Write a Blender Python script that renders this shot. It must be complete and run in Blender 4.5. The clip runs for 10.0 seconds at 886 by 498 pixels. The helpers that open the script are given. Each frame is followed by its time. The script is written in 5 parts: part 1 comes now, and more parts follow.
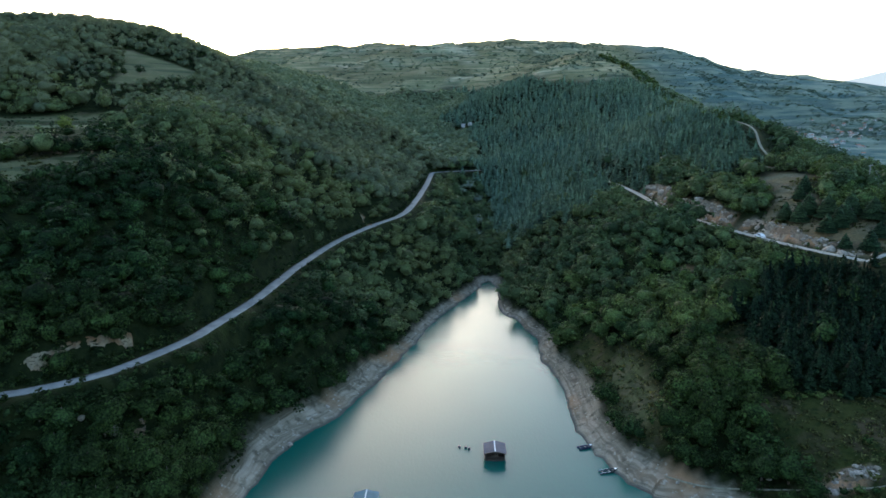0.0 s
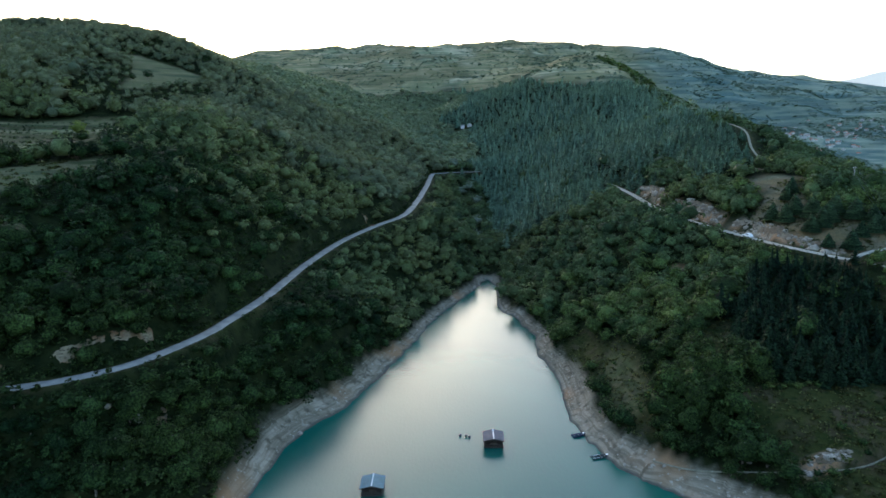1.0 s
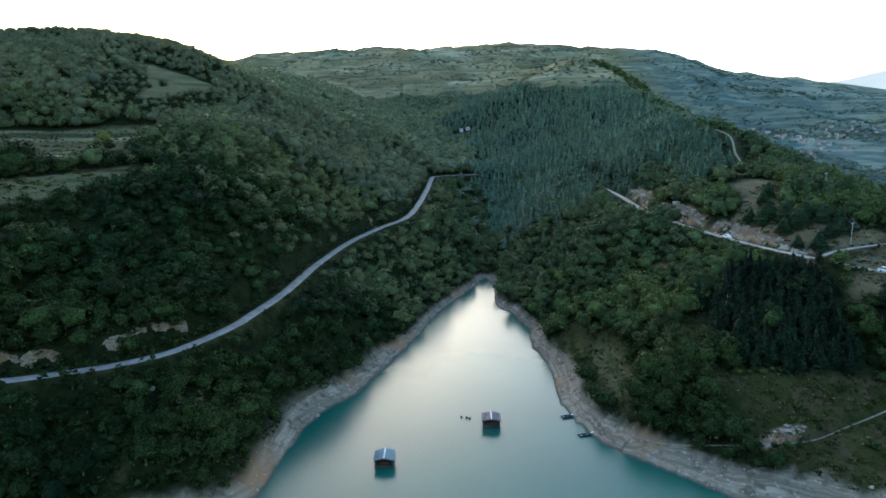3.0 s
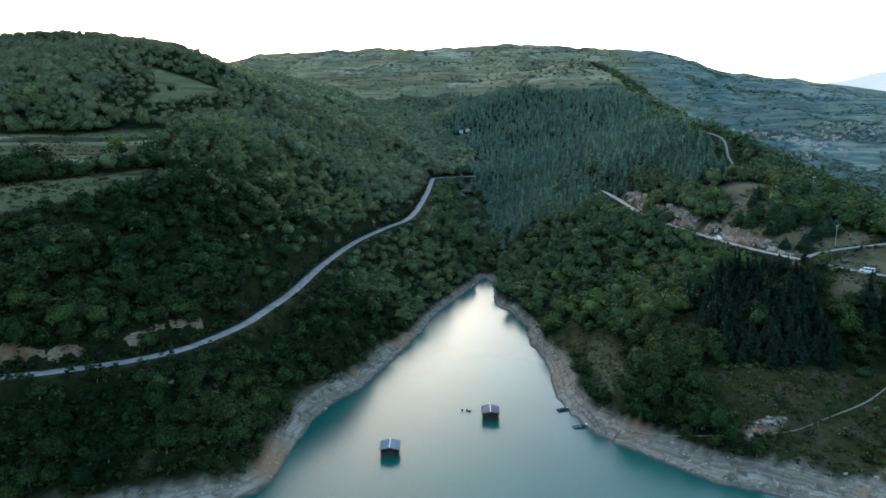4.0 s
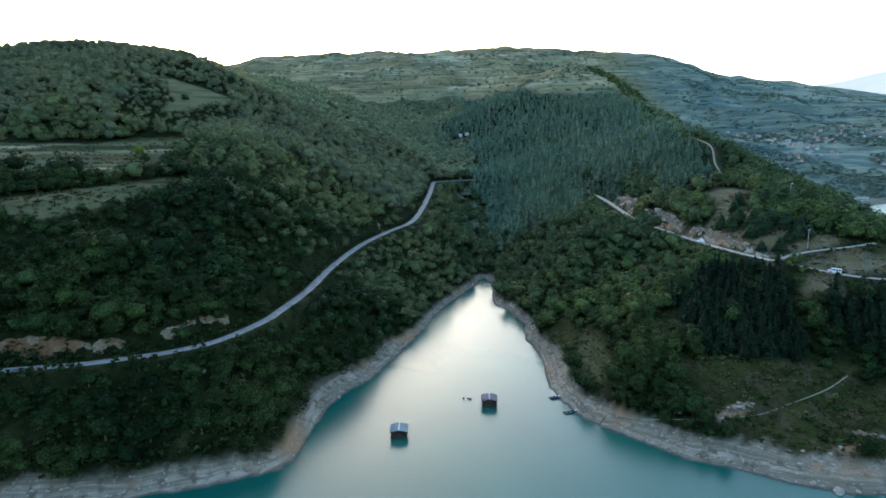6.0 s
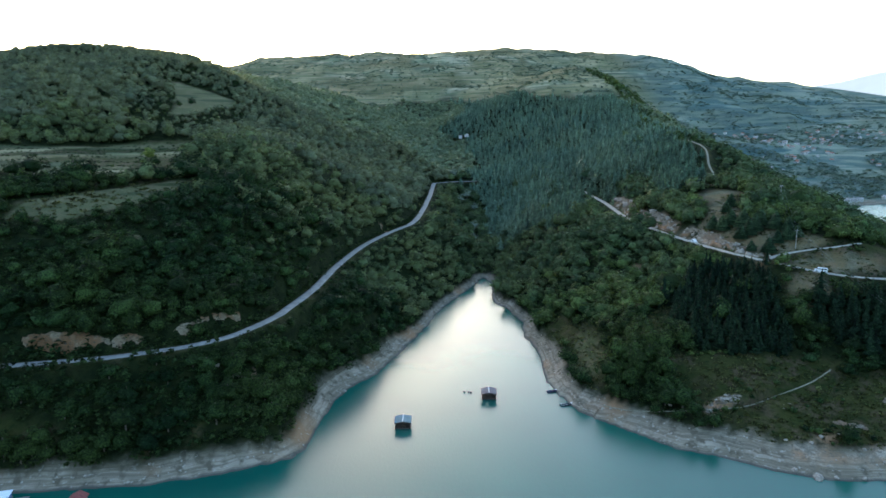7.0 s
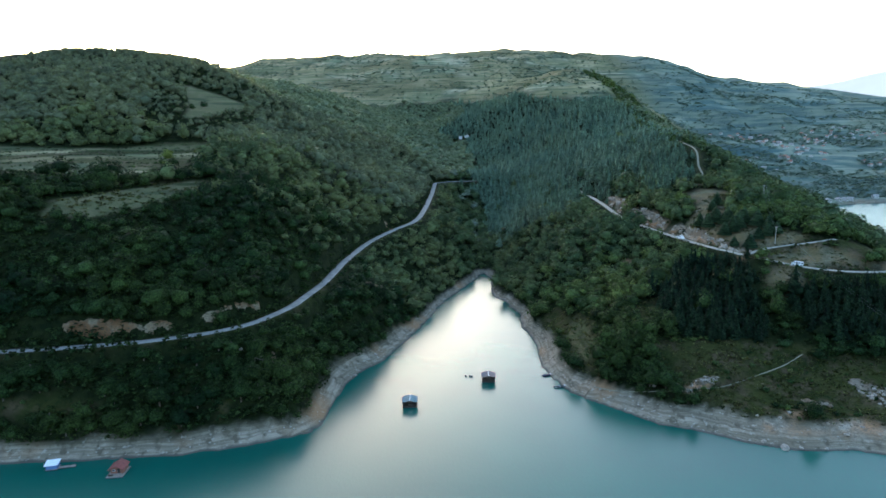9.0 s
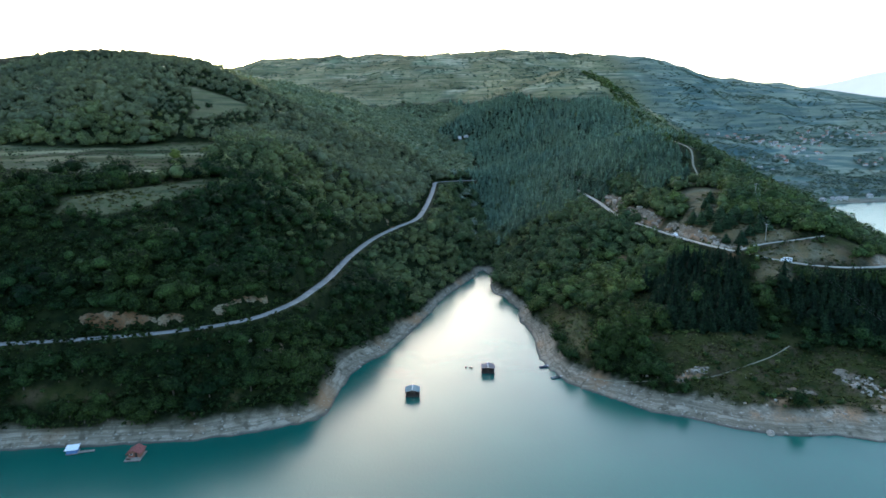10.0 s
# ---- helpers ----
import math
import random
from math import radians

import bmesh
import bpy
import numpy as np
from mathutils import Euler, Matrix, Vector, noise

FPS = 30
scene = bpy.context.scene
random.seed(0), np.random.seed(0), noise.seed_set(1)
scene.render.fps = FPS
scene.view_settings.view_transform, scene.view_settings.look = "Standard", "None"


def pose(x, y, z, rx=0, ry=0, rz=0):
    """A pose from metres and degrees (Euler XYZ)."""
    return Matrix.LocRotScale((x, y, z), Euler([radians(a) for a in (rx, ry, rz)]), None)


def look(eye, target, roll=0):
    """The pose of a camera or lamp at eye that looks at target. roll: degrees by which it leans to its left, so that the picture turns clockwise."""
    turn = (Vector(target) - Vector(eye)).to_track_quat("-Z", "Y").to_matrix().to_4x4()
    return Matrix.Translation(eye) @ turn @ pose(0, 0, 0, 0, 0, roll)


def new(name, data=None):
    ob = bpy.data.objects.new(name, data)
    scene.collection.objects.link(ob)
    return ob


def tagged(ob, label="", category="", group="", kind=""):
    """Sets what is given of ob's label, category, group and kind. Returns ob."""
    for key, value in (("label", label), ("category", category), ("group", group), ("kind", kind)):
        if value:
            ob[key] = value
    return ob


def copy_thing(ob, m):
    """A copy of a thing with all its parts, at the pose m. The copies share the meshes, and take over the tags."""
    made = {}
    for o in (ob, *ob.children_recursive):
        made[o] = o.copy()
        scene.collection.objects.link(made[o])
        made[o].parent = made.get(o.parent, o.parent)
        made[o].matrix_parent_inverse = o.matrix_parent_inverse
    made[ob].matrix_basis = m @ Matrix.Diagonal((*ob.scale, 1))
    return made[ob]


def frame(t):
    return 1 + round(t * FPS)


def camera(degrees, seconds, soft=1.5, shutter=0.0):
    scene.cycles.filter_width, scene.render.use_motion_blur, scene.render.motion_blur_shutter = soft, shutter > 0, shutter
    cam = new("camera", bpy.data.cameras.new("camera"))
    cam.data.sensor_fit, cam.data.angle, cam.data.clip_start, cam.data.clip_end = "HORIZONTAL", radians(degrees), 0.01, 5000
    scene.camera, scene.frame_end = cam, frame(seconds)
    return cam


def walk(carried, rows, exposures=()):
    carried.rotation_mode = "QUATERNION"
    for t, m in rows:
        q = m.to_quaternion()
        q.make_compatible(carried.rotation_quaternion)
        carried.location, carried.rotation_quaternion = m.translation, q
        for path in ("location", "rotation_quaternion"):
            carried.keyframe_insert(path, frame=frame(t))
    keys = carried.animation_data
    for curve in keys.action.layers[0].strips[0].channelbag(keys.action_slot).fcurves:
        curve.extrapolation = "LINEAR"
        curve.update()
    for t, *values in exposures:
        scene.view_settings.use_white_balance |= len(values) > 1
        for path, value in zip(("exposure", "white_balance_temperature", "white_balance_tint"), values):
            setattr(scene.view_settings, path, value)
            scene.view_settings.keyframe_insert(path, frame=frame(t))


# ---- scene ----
cam = camera(70.0, 10.0, soft=1.62)
PATH = [
    (0, (-0.622, -2.919, 76.725), (-0.631, -0.952, 76.361), -0.6),
    (0.5, (-0.834, -7.491, 77.513), (-0.842, -5.524, 77.149), -0.7),
    (1, (-1.072, -12.075, 78.283), (-1.079, -10.108, 77.919), -0.7),
    (1.5, (-1.337, -16.674, 79.085), (-1.343, -14.708, 78.721), -0.8),
    (2, (-1.626, -21.293, 79.951), (-1.631, -19.326, 79.587), -0.8),
    (2.5, (-1.939, -25.93, 80.895), (-1.942, -23.963, 80.531), -0.8),
    (4, (-2.979, -39.936, 84.143), (-2.979, -37.969, 83.778), -0.7),
    (4.5, (-3.348, -44.624, 85.298), (-3.347, -42.658, 84.933), -0.7),
    (5, (-3.722, -49.314, 86.44), (-3.719, -47.348, 86.075), -0.7),
    (5.5, (-4.097, -54.001, 87.535), (-4.093, -52.034, 87.17), -0.7),
    (7, (-5.208, -67.985, 90.22), (-5.202, -66.019, 89.856), -0.7),
    (7.5, (-5.573, -72.606, 90.834), (-5.566, -70.639, 90.469), -0.7),
    (8, (-5.938, -77.199, 91.286), (-5.931, -75.233, 90.921), -0.7),
    (8.5, (-6.308, -81.765, 91.582), (-6.3, -79.798, 91.218), -0.7),
    (9, (-6.688, -86.301, 91.743), (-6.68, -84.335, 91.378), -0.7),
    (9.5, (-7.089, -90.81, 91.806), (-7.08, -88.843, 91.441), -0.7),
    (10, (-7.522, -95.294, 91.829), (-7.511, -93.327, 91.464), -0.7),
]
EXPOSURE = [(0, 2.66, 6500, 9), (10, 2.92, 6450, 9)]
walk(cam, [(t, look(eye, target, roll)) for t, eye, target, roll in PATH], EXPOSURE)

# ---- sky and light: the sun stands just behind the ridge ----
SUN_AZIMUTH, SUN_HEIGHT = -15.5, 7.3
world = bpy.data.worlds.new("dusk_sky")
scene.world = world
world.use_nodes = True
wn = world.node_tree
sky = wn.nodes.new("ShaderNodeTexSky")
sky.sky_type, sky.sun_disc = "NISHITA", False
sky.sun_elevation, sky.sun_rotation = radians(SUN_HEIGHT), radians(SUN_AZIMUTH)
sky.altitude, sky.air_density, sky.dust_density, sky.ozone_density = 500, 1.0, 3.2, 2.0
wn.links.new(sky.outputs[0], wn.nodes["Background"].inputs[0])
wn.nodes["Background"].inputs[1].default_value = 0.15
sun = new("sun", bpy.data.lights.new("sun", "SUN"))
sun.data.energy, sun.data.angle, sun.data.color = 2.5, radians(0.6), (1.0, 0.82, 0.6)
az, el = radians(SUN_AZIMUTH), radians(SUN_HEIGHT)
sun.matrix_basis = look((0, 0, 400), Vector((0, 0, 400)) - Vector((math.sin(az) * math.cos(el), math.cos(az) * math.cos(el), math.sin(el))))


# ---- materials ----
def material(name, rough_value=0.8, metal=0.0):
    m = bpy.data.materials.new(name)
    m.use_nodes = True
    b = m.node_tree.nodes["Principled BSDF"]
    b.inputs["Roughness"].default_value, b.inputs["Metallic"].default_value = rough_value, metal
    return m, m.node_tree, b


def node(tree, kind, **inputs):
    n = tree.nodes.new(kind)
    for key, value in inputs.items():
        n.inputs[key.replace("_", " ")].default_value = value
    return n


def mix_colour(tree, fac, a, b, mode="MIX"):
    n = tree.nodes.new("ShaderNodeMix")
    n.data_type, n.blend_type = "RGBA", mode
    for slot, v in ((0, fac), (6, a), (7, b)):
        if isinstance(v, (int, float)):
            n.inputs[slot].default_value = v
        elif isinstance(v, tuple):
            n.inputs[slot].default_value = (*v, 1)
        else:
            tree.links.new(v, n.inputs[slot])
    return n.outputs[2]


def grain(tree, scale, detail=5.0, low=0.35, high=0.65, stretch=None):
    """A noise in metres, spread from 0 to 1."""
    geo = tree.nodes.new("ShaderNodeNewGeometry")
    where = geo.outputs["Position"]
    if stretch:
        mul = tree.nodes.new("ShaderNodeVectorMath")
        mul.operation = "MULTIPLY"
        mul.inputs[1].default_value = stretch
        tree.links.new(where, mul.inputs[0])
        where = mul.outputs[0]
    n = node(tree, "ShaderNodeTexNoise", Scale=1.0 / scale, Detail=detail)
    tree.links.new(where, n.inputs["Vector"])
    r = tree.nodes.new("ShaderNodeMapRange")
    r.inputs[1].default_value, r.inputs[2].default_value = low, high
    tree.links.new(n.outputs["Fac"], r.inputs[0])
    return r.outputs[0]


def relief(tree, bsdf, height, strength=0.5, distance=0.1):
    b = node(tree, "ShaderNodeBump", Strength=strength, Distance=distance)
    tree.links.new(height, b.inputs["Height"])
    tree.links.new(b.outputs[0], bsdf.inputs["Normal"])


def plain(name, a, b, size=0.6, rough_value=0.8, metal=0.0, bump=0.2):
    """A surface of two mingled tones."""
    m, t, p = material(name, rough_value, metal)
    g = grain(t, size)
    t.links.new(mix_colour(t, g, a, b), p.inputs["Base Color"])
    relief(t, p, grain(t, size * 0.25), bump, 0.03)
    return m


def foliage(name, dark, light, warm, mottle=1.0):
    """Leaves: each spray differs a little, each tree and each stretch of wood more."""
    m, t, p = material(name, 0.62)
    geo = t.nodes.new("ShaderNodeNewGeometry")
    tint = t.nodes.new("ShaderNodeAttribute")
    tint.attribute_name = "tint"
    info = t.nodes.new("ShaderNodeObjectInfo")
    add = t.nodes.new("ShaderNodeMath")
    add.operation = "ADD"
    t.links.new(tint.outputs["Fac"], add.inputs[0])
    t.links.new(info.outputs["Random"], add.inputs[1])
    frac = t.nodes.new("ShaderNodeMath")
    frac.operation = "FRACT"
    t.links.new(add.outputs[0], frac.inputs[0])
    c = mix_colour(t, frac.outputs[0], dark, light)
    scaled = t.nodes.new("ShaderNodeMath")
    scaled.operation = "MULTIPLY"
    scaled.inputs[1].default_value = 0.55
    t.links.new(grain(t, 45.0, 3.0, 0.42, 0.68), scaled.inputs[0])
    c = mix_colour(t, scaled.outputs[0], c, warm)
    leaf = t.nodes.new("ShaderNodeMapRange")
    leaf.inputs[3].default_value, leaf.inputs[4].default_value = 1 - 0.6 * mottle, 1 + 0.75 * mottle
    t.links.new(geo.outputs["Random Per Island"], leaf.inputs[0])
    c = mix_colour(t, 1.0, c, leaf.outputs[0], "MULTIPLY")
    leaf_gaps = t.nodes.new("ShaderNodeMapRange")  # noise paints leaf tones and the shade of the gaps between them
    leaf_gaps.inputs[3].default_value, leaf_gaps.inputs[4].default_value = 1 - 0.7 * mottle, 1 + 0.7 * mottle
    t.links.new(grain(t, 0.45, 4.0, 0.36, 0.64), leaf_gaps.inputs[0])
    c = mix_colour(t, 1.0, c, leaf_gaps.outputs[0], "MULTIPLY")
    t.links.new(c, p.inputs["Base Color"])
    p.inputs["Specular IOR Level"].default_value = 0.06
    through_leaf = t.nodes.new("ShaderNodeBsdfTranslucent")  # thin leaves let the evening light through
    t.links.new(mix_colour(t, 1.0, c, (1.3, 1.25, 0.75), "MULTIPLY"), through_leaf.inputs["Color"])
    both = t.nodes.new("ShaderNodeMixShader")
    both.inputs[0].default_value = 0.3
    t.links.new(p.outputs[0], both.inputs[1])
    t.links.new(through_leaf.outputs[0], both.inputs[2])
    t.links.new(both.outputs[0], t.nodes["Material Output"].inputs["Surface"])
    return m


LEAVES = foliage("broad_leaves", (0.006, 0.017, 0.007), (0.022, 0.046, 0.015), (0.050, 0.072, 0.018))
# the next three: distance haze painted into the leaves as paler, flatter colour
HAZED_UPPER_LEAVES = foliage("hazed_upper_leaves", (0.072, 0.094, 0.058), (0.128, 0.150, 0.086), (0.165, 0.172, 0.088), 0.35)
HAZED_MID_LEAVES = foliage("hazed_middle_leaves", (0.050, 0.074, 0.034), (0.104, 0.132, 0.056), (0.150, 0.160, 0.062), 0.55)
HAZED_VALLEY_LEAVES = foliage("hazed_valley_leaves", (0.092, 0.128, 0.082), (0.150, 0.188, 0.112), (0.185, 0.205, 0.108), 0.45)
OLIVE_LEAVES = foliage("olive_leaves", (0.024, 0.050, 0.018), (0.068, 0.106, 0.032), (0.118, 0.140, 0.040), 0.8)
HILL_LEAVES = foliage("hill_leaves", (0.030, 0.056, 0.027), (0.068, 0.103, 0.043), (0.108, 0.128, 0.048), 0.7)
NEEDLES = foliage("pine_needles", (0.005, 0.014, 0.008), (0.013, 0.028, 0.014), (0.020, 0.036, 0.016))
# needles of the middle hill, lightened as a first step of painted haze
HALF_HAZED_NEEDLES = foliage("half_hazed_needles", (0.046, 0.086, 0.058), (0.078, 0.128, 0.082), (0.094, 0.138, 0.078), 0.7)
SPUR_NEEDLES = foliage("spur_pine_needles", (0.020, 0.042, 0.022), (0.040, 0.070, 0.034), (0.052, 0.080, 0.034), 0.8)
# needles higher up: paler and bluer, haze put into their colour
HAZED_NEEDLES = foliage("hazed_blue_needles", (0.062, 0.114, 0.084), (0.112, 0.176, 0.122), (0.132, 0.186, 0.112), 0.8)
# bluish, low in contrast: the haze over the far hills is in this colour
HAZED_SCRUB = foliage("hazed_scrub_leaves", (0.058, 0.098, 0.082), (0.100, 0.145, 0.112), (0.120, 0.155, 0.104), 0.4)
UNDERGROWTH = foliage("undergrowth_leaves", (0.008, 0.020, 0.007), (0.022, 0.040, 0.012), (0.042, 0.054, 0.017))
BARK = plain("bark", (0.10, 0.075, 0.055), (0.18, 0.15, 0.12), 0.3, 0.9)
ASPHALT = plain("worn_asphalt", (0.165, 0.16, 0.15), (0.25, 0.24, 0.225), 2.5, 0.85)
GRAVEL = plain("gravel_track", (0.24, 0.22, 0.18), (0.37, 0.345, 0.29), 1.2, 0.9)
TROD = plain("trodden_earth", (0.15, 0.135, 0.09), (0.25, 0.225, 0.16), 0.8, 0.95)
LIMESTONE = plain("limestone", (0.20, 0.165, 0.13), (0.38, 0.325, 0.265), 0.5, 0.9, 0.0, 0.8)


def rock_material(name, pale, stain, share):
    """Broken rock: a pale face with earthy stains, dark joints and rubble."""
    m, t, p = material(name, 0.92)
    p.inputs["Specular IOR Level"].default_value = 0.1
    c = mix_colour(t, grain(t, 1.6, 6.0), tuple(0.6 * k for k in pale), pale)
    c = mix_colour(t, grain(t, 6.0, 4.0, share, share + 0.12, (1.0, 1.0, 0.5)), c, stain)
    c = mix_colour(t, grain(t, 0.9, 7.0, 0.54, 0.66, (1.0, 1.0, 2.0)), c, tuple(0.3 * k for k in pale))
    t.links.new(c, p.inputs["Base Color"])
    relief(t, p, grain(t, 0.6, 7.0), 0.8, 0.3)
    return m


CUT_ROCK = rock_material("ochre_cut_rock", (0.27, 0.215, 0.145), (0.16, 0.085, 0.042), 0.40)
GREY_ROCK = rock_material("grey_cut_rock", (0.22, 0.195, 0.165), (0.17, 0.115, 0.07), 0.50)
BROKEN_ROCK = rock_material("broken_tan_rock", (0.26, 0.215, 0.165), (0.17, 0.12, 0.08), 0.46)


def ground_material():
    """Forest floor, meadow, bare lake bank in level bands, rock and ochre earth, mingled by the sheet's cover layers."""
    m, t, p = material("ground_cover", 0.95)
    p.inputs["Specular IOR Level"].default_value = 0.05
    cover = t.nodes.new("ShaderNodeAttribute")
    cover.attribute_name = "cover"
    sep = t.nodes.new("ShaderNodeSeparateColor")
    t.links.new(cover.outputs["Color"], sep.inputs[0])
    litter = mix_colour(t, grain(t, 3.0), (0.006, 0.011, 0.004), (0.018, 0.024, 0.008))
    grass = mix_colour(t, grain(t, 14.0), (0.022, 0.032, 0.008), (0.050, 0.050, 0.016))
    grass = mix_colour(t, grain(t, 5.0, 6, 0.46, 0.64), grass, (0.070, 0.053, 0.030))
    grass = mix_colour(t, grain(t, 1.3, 6, 0.52, 0.7), grass, (0.014, 0.022, 0.007))
    dry = t.nodes.new("ShaderNodeAttribute")
    dry.attribute_name = "dry"
    plots = grain(t, 1.0, 2.5, 0.46, 0.54, (1 / 80, 1 / 80, 1 / 6))  # narrow fields that follow the contours
    straw = mix_colour(t, grain(t, 30.0), (0.19, 0.185, 0.095), (0.31, 0.275, 0.165))
    straw = mix_colour(t, plots, straw, (0.150, 0.160, 0.085))
    straw = mix_colour(t, grain(t, 1.0, 2.0, 0.58, 0.62, (1 / 60, 1 / 60, 1 / 3)), straw, (0.085, 0.105, 0.060))
    grass = mix_colour(t, dry.outputs["Fac"], grass, straw)
    # far fields, their tones lightened to stand in for haze
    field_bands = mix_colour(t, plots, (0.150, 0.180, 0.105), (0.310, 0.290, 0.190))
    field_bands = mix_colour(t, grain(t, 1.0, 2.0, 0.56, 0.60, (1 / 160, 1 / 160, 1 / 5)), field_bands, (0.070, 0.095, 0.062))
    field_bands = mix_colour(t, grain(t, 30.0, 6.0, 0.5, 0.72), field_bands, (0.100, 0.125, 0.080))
    hazed_pasture = t.nodes.new("ShaderNodeAttribute")
    hazed_pasture.attribute_name = "hazed_pasture"
    litter = mix_colour(t, hazed_pasture.outputs["Fac"], litter, field_bands)
    # bluish tones that paint haze over the slopes round the village
    blue_haze = t.nodes.new("ShaderNodeAttribute")
    blue_haze.attribute_name = "blue_haze"
    litter = mix_colour(t, blue_haze.outputs["Fac"], litter, mix_colour(t, grain(t, 1.0, 3.0, 0.47, 0.55, (1 / 90, 1 / 90, 1 / 8)), (0.060, 0.118, 0.122), (0.170, 0.220, 0.180)))
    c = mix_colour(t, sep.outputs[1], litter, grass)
    silt = mix_colour(t, grain(t, 6.0), (0.20, 0.168, 0.122), (0.36, 0.305, 0.235))
    bands = grain(t, 0.55, 3.0, 0.42, 0.58, (0.02, 0.02, 1.0))
    silt = mix_colour(t, bands, silt, (0.165, 0.138, 0.100))
    lines = grain(t, 0.2, 2.0, 0.54, 0.68, (0.012, 0.012, 1.0))
    silt = mix_colour(t, lines, silt, (0.28, 0.238, 0.182))
    silt = mix_colour(t, grain(t, 2.6, 9.0, 0.52, 0.66, (1.0, 1.0, 0.35)), silt, (0.115, 0.098, 0.070))
    silt = mix_colour(t, grain(t, 30.0, 3.0, 0.55, 0.66), silt, (0.27, 0.165, 0.095))
    silt = mix_colour(t, grain(t, 1.2, 7.0, 0.60, 0.70), silt, (0.35, 0.315, 0.26))
    geo = t.nodes.new("ShaderNodeNewGeometry")
    level = t.nodes.new("ShaderNodeSeparateXYZ")
    t.links.new(geo.outputs["Position"], level.inputs[0])
    wet = t.nodes.new("ShaderNodeMapRange")
    wet.inputs[1].default_value, wet.inputs[2].default_value, wet.inputs[3].default_value, wet.inputs[4].default_value = 0.12, 0.45, 1.0, 0.0
    t.links.new(level.outputs[2], wet.inputs[0])
    silt = mix_colour(t, wet.outputs[0], silt, (0.085, 0.080, 0.068))
    c = mix_colour(t, sep.outputs[0], c, silt)
    stone = mix_colour(t, grain(t, 2.2), (0.20, 0.17, 0.13), (0.42, 0.36, 0.28))
    stone = mix_colour(t, grain(t, 7.0, 4.0, 0.38, 0.58, (1.0, 1.0, 0.4)), stone, (0.36, 0.205, 0.115))
    cracks = t.nodes.new("ShaderNodeTexVoronoi")
    cracks.feature = "DISTANCE_TO_EDGE"
    cracks.inputs["Scale"].default_value = 1.5
    t.links.new(geo.outputs["Position"], cracks.inputs["Vector"])
    dark = t.nodes.new("ShaderNodeMapRange")
    dark.inputs[1].default_value, dark.inputs[2].default_value, dark.inputs[3].default_value, dark.inputs[4].default_value = 0.0, 0.09, 0.5, 0.0
    t.links.new(cracks.outputs["Distance"], dark.inputs[0])
    stone = mix_colour(t, dark.outputs[0], stone, (0.09, 0.075, 0.055))
    stone = mix_colour(t, grain(t, 0.8, 6.0, 0.5, 0.7), stone, (0.13, 0.105, 0.08))
    c = mix_colour(t, sep.outputs[2], c, stone)
    t.links.new(c, p.inputs["Base Color"])
    relief(t, p, grain(t, 0.9, 8.0), 0.6, 0.35)
    return m


GROUND = ground_material()


def water_material():
    m, t, p = material("lake_water", 0.23)
    c = mix_colour(t, grain(t, 60.0, 2.0), (0.002, 0.078, 0.058), (0.004, 0.102, 0.074))
    t.links.new(c, p.inputs["Base Color"])
    p.inputs["IOR"].default_value = 1.38
    fine = grain(t, 0.8, 4.0, 0.2, 0.8, (1.0, 0.5, 1.0))
    broad = grain(t, 5.0, 2.0, 0.2, 0.8, (1.0, 0.5, 1.0))
    both = t.nodes.new("ShaderNodeMath")
    both.operation = "MULTIPLY_ADD"
    both.inputs[1].default_value = 0.25
    t.links.new(broad, both.inputs[0])
    t.links.new(fine, both.inputs[2])
    relief(t, p, both.outputs[0], 0.4, 0.045)
    return m


WATER = water_material()


# ---- the lie of the land: shore, roads, ridges and valleys, in metres (water level is 0) ----
LEFT_SHORE = [(-420, 62), (-260, 68), (-180, 76), (-138, 80), (-123.4, 81.3), (-108.2, 82), (-95, 83.5), (-83.9, 84), (-74.9, 87), (-65.1, 89.5),
              (-55.8, 93.5), (-48, 97.4), (-45.1, 104.8), (-44.3, 116), (-43.3, 131.5), (-41.1, 140.5), (-37.4, 149.7), (-34.7, 154), (-30.4, 160), (-26, 174),
              (-22.1, 185.5), (-17.9, 200.4), (-11.8, 222), (-8.5, 238), (-4.3, 252), (2, 268), (9.5, 287), (16.6, 306), (19.5, 318)]
RIGHT_SHORE = [(22, 318), (24.5, 304), (23.4, 281.7), (22, 266), (24.4, 254.2), (28, 251), (30, 238.4), (33.5, 224), (31.3, 202), (34.1, 186.6), (34.2, 172.6),
               (32.8, 159.4), (32.7, 150), (34.8, 140.3), (37, 131), (39, 124.8), (46, 116.8), (55, 107.5), (61.3, 99.8), (70.4, 95.5), (77.9, 91), (83.3, 87),
               (91, 83.6), (98.4, 81.2), (112, 81.5), (122.3, 77), (150, 78), (185, 96), (222, 130), (252, 180), (280, 250), (305, 330), (345, 450), (390, 560), (434, 643)]
FAR_SHORE = [(483, 667), (544, 679), (640, 660), (760, 600), (1100, 420), (1300, -500), (-900, -500), (-900, 80)]
LAKE = LEFT_SHORE + RIGHT_SHORE + FAR_SHORE

VALLEY_ROAD = [(-215, 101, 24), (-175, 102, 24.7), (-135.7, 104.9, 25.5), (-119.8, 106.3, 26), (-104, 108.2, 26.5), (-89, 112.7, 27), (-82.5, 116.1, 27),
               (-71.8, 124.2, 27.5), (-63.3, 141.3, 28), (-60.4, 154.8, 28.3), (-56.4, 177.7, 29), (-52.9, 214.6, 30.5),
               (-45.7, 254.8, 32.5), (-34.6, 284.8, 34.5), (-22.8, 312, 36), (-17.9, 351.3, 38), (-13.2, 426.6, 42),
               (-11, 487.5, 45), (-7, 499, 45.4), (5.3, 501, 46), (20.5, 498.4, 46.5), (34, 494, 47)]
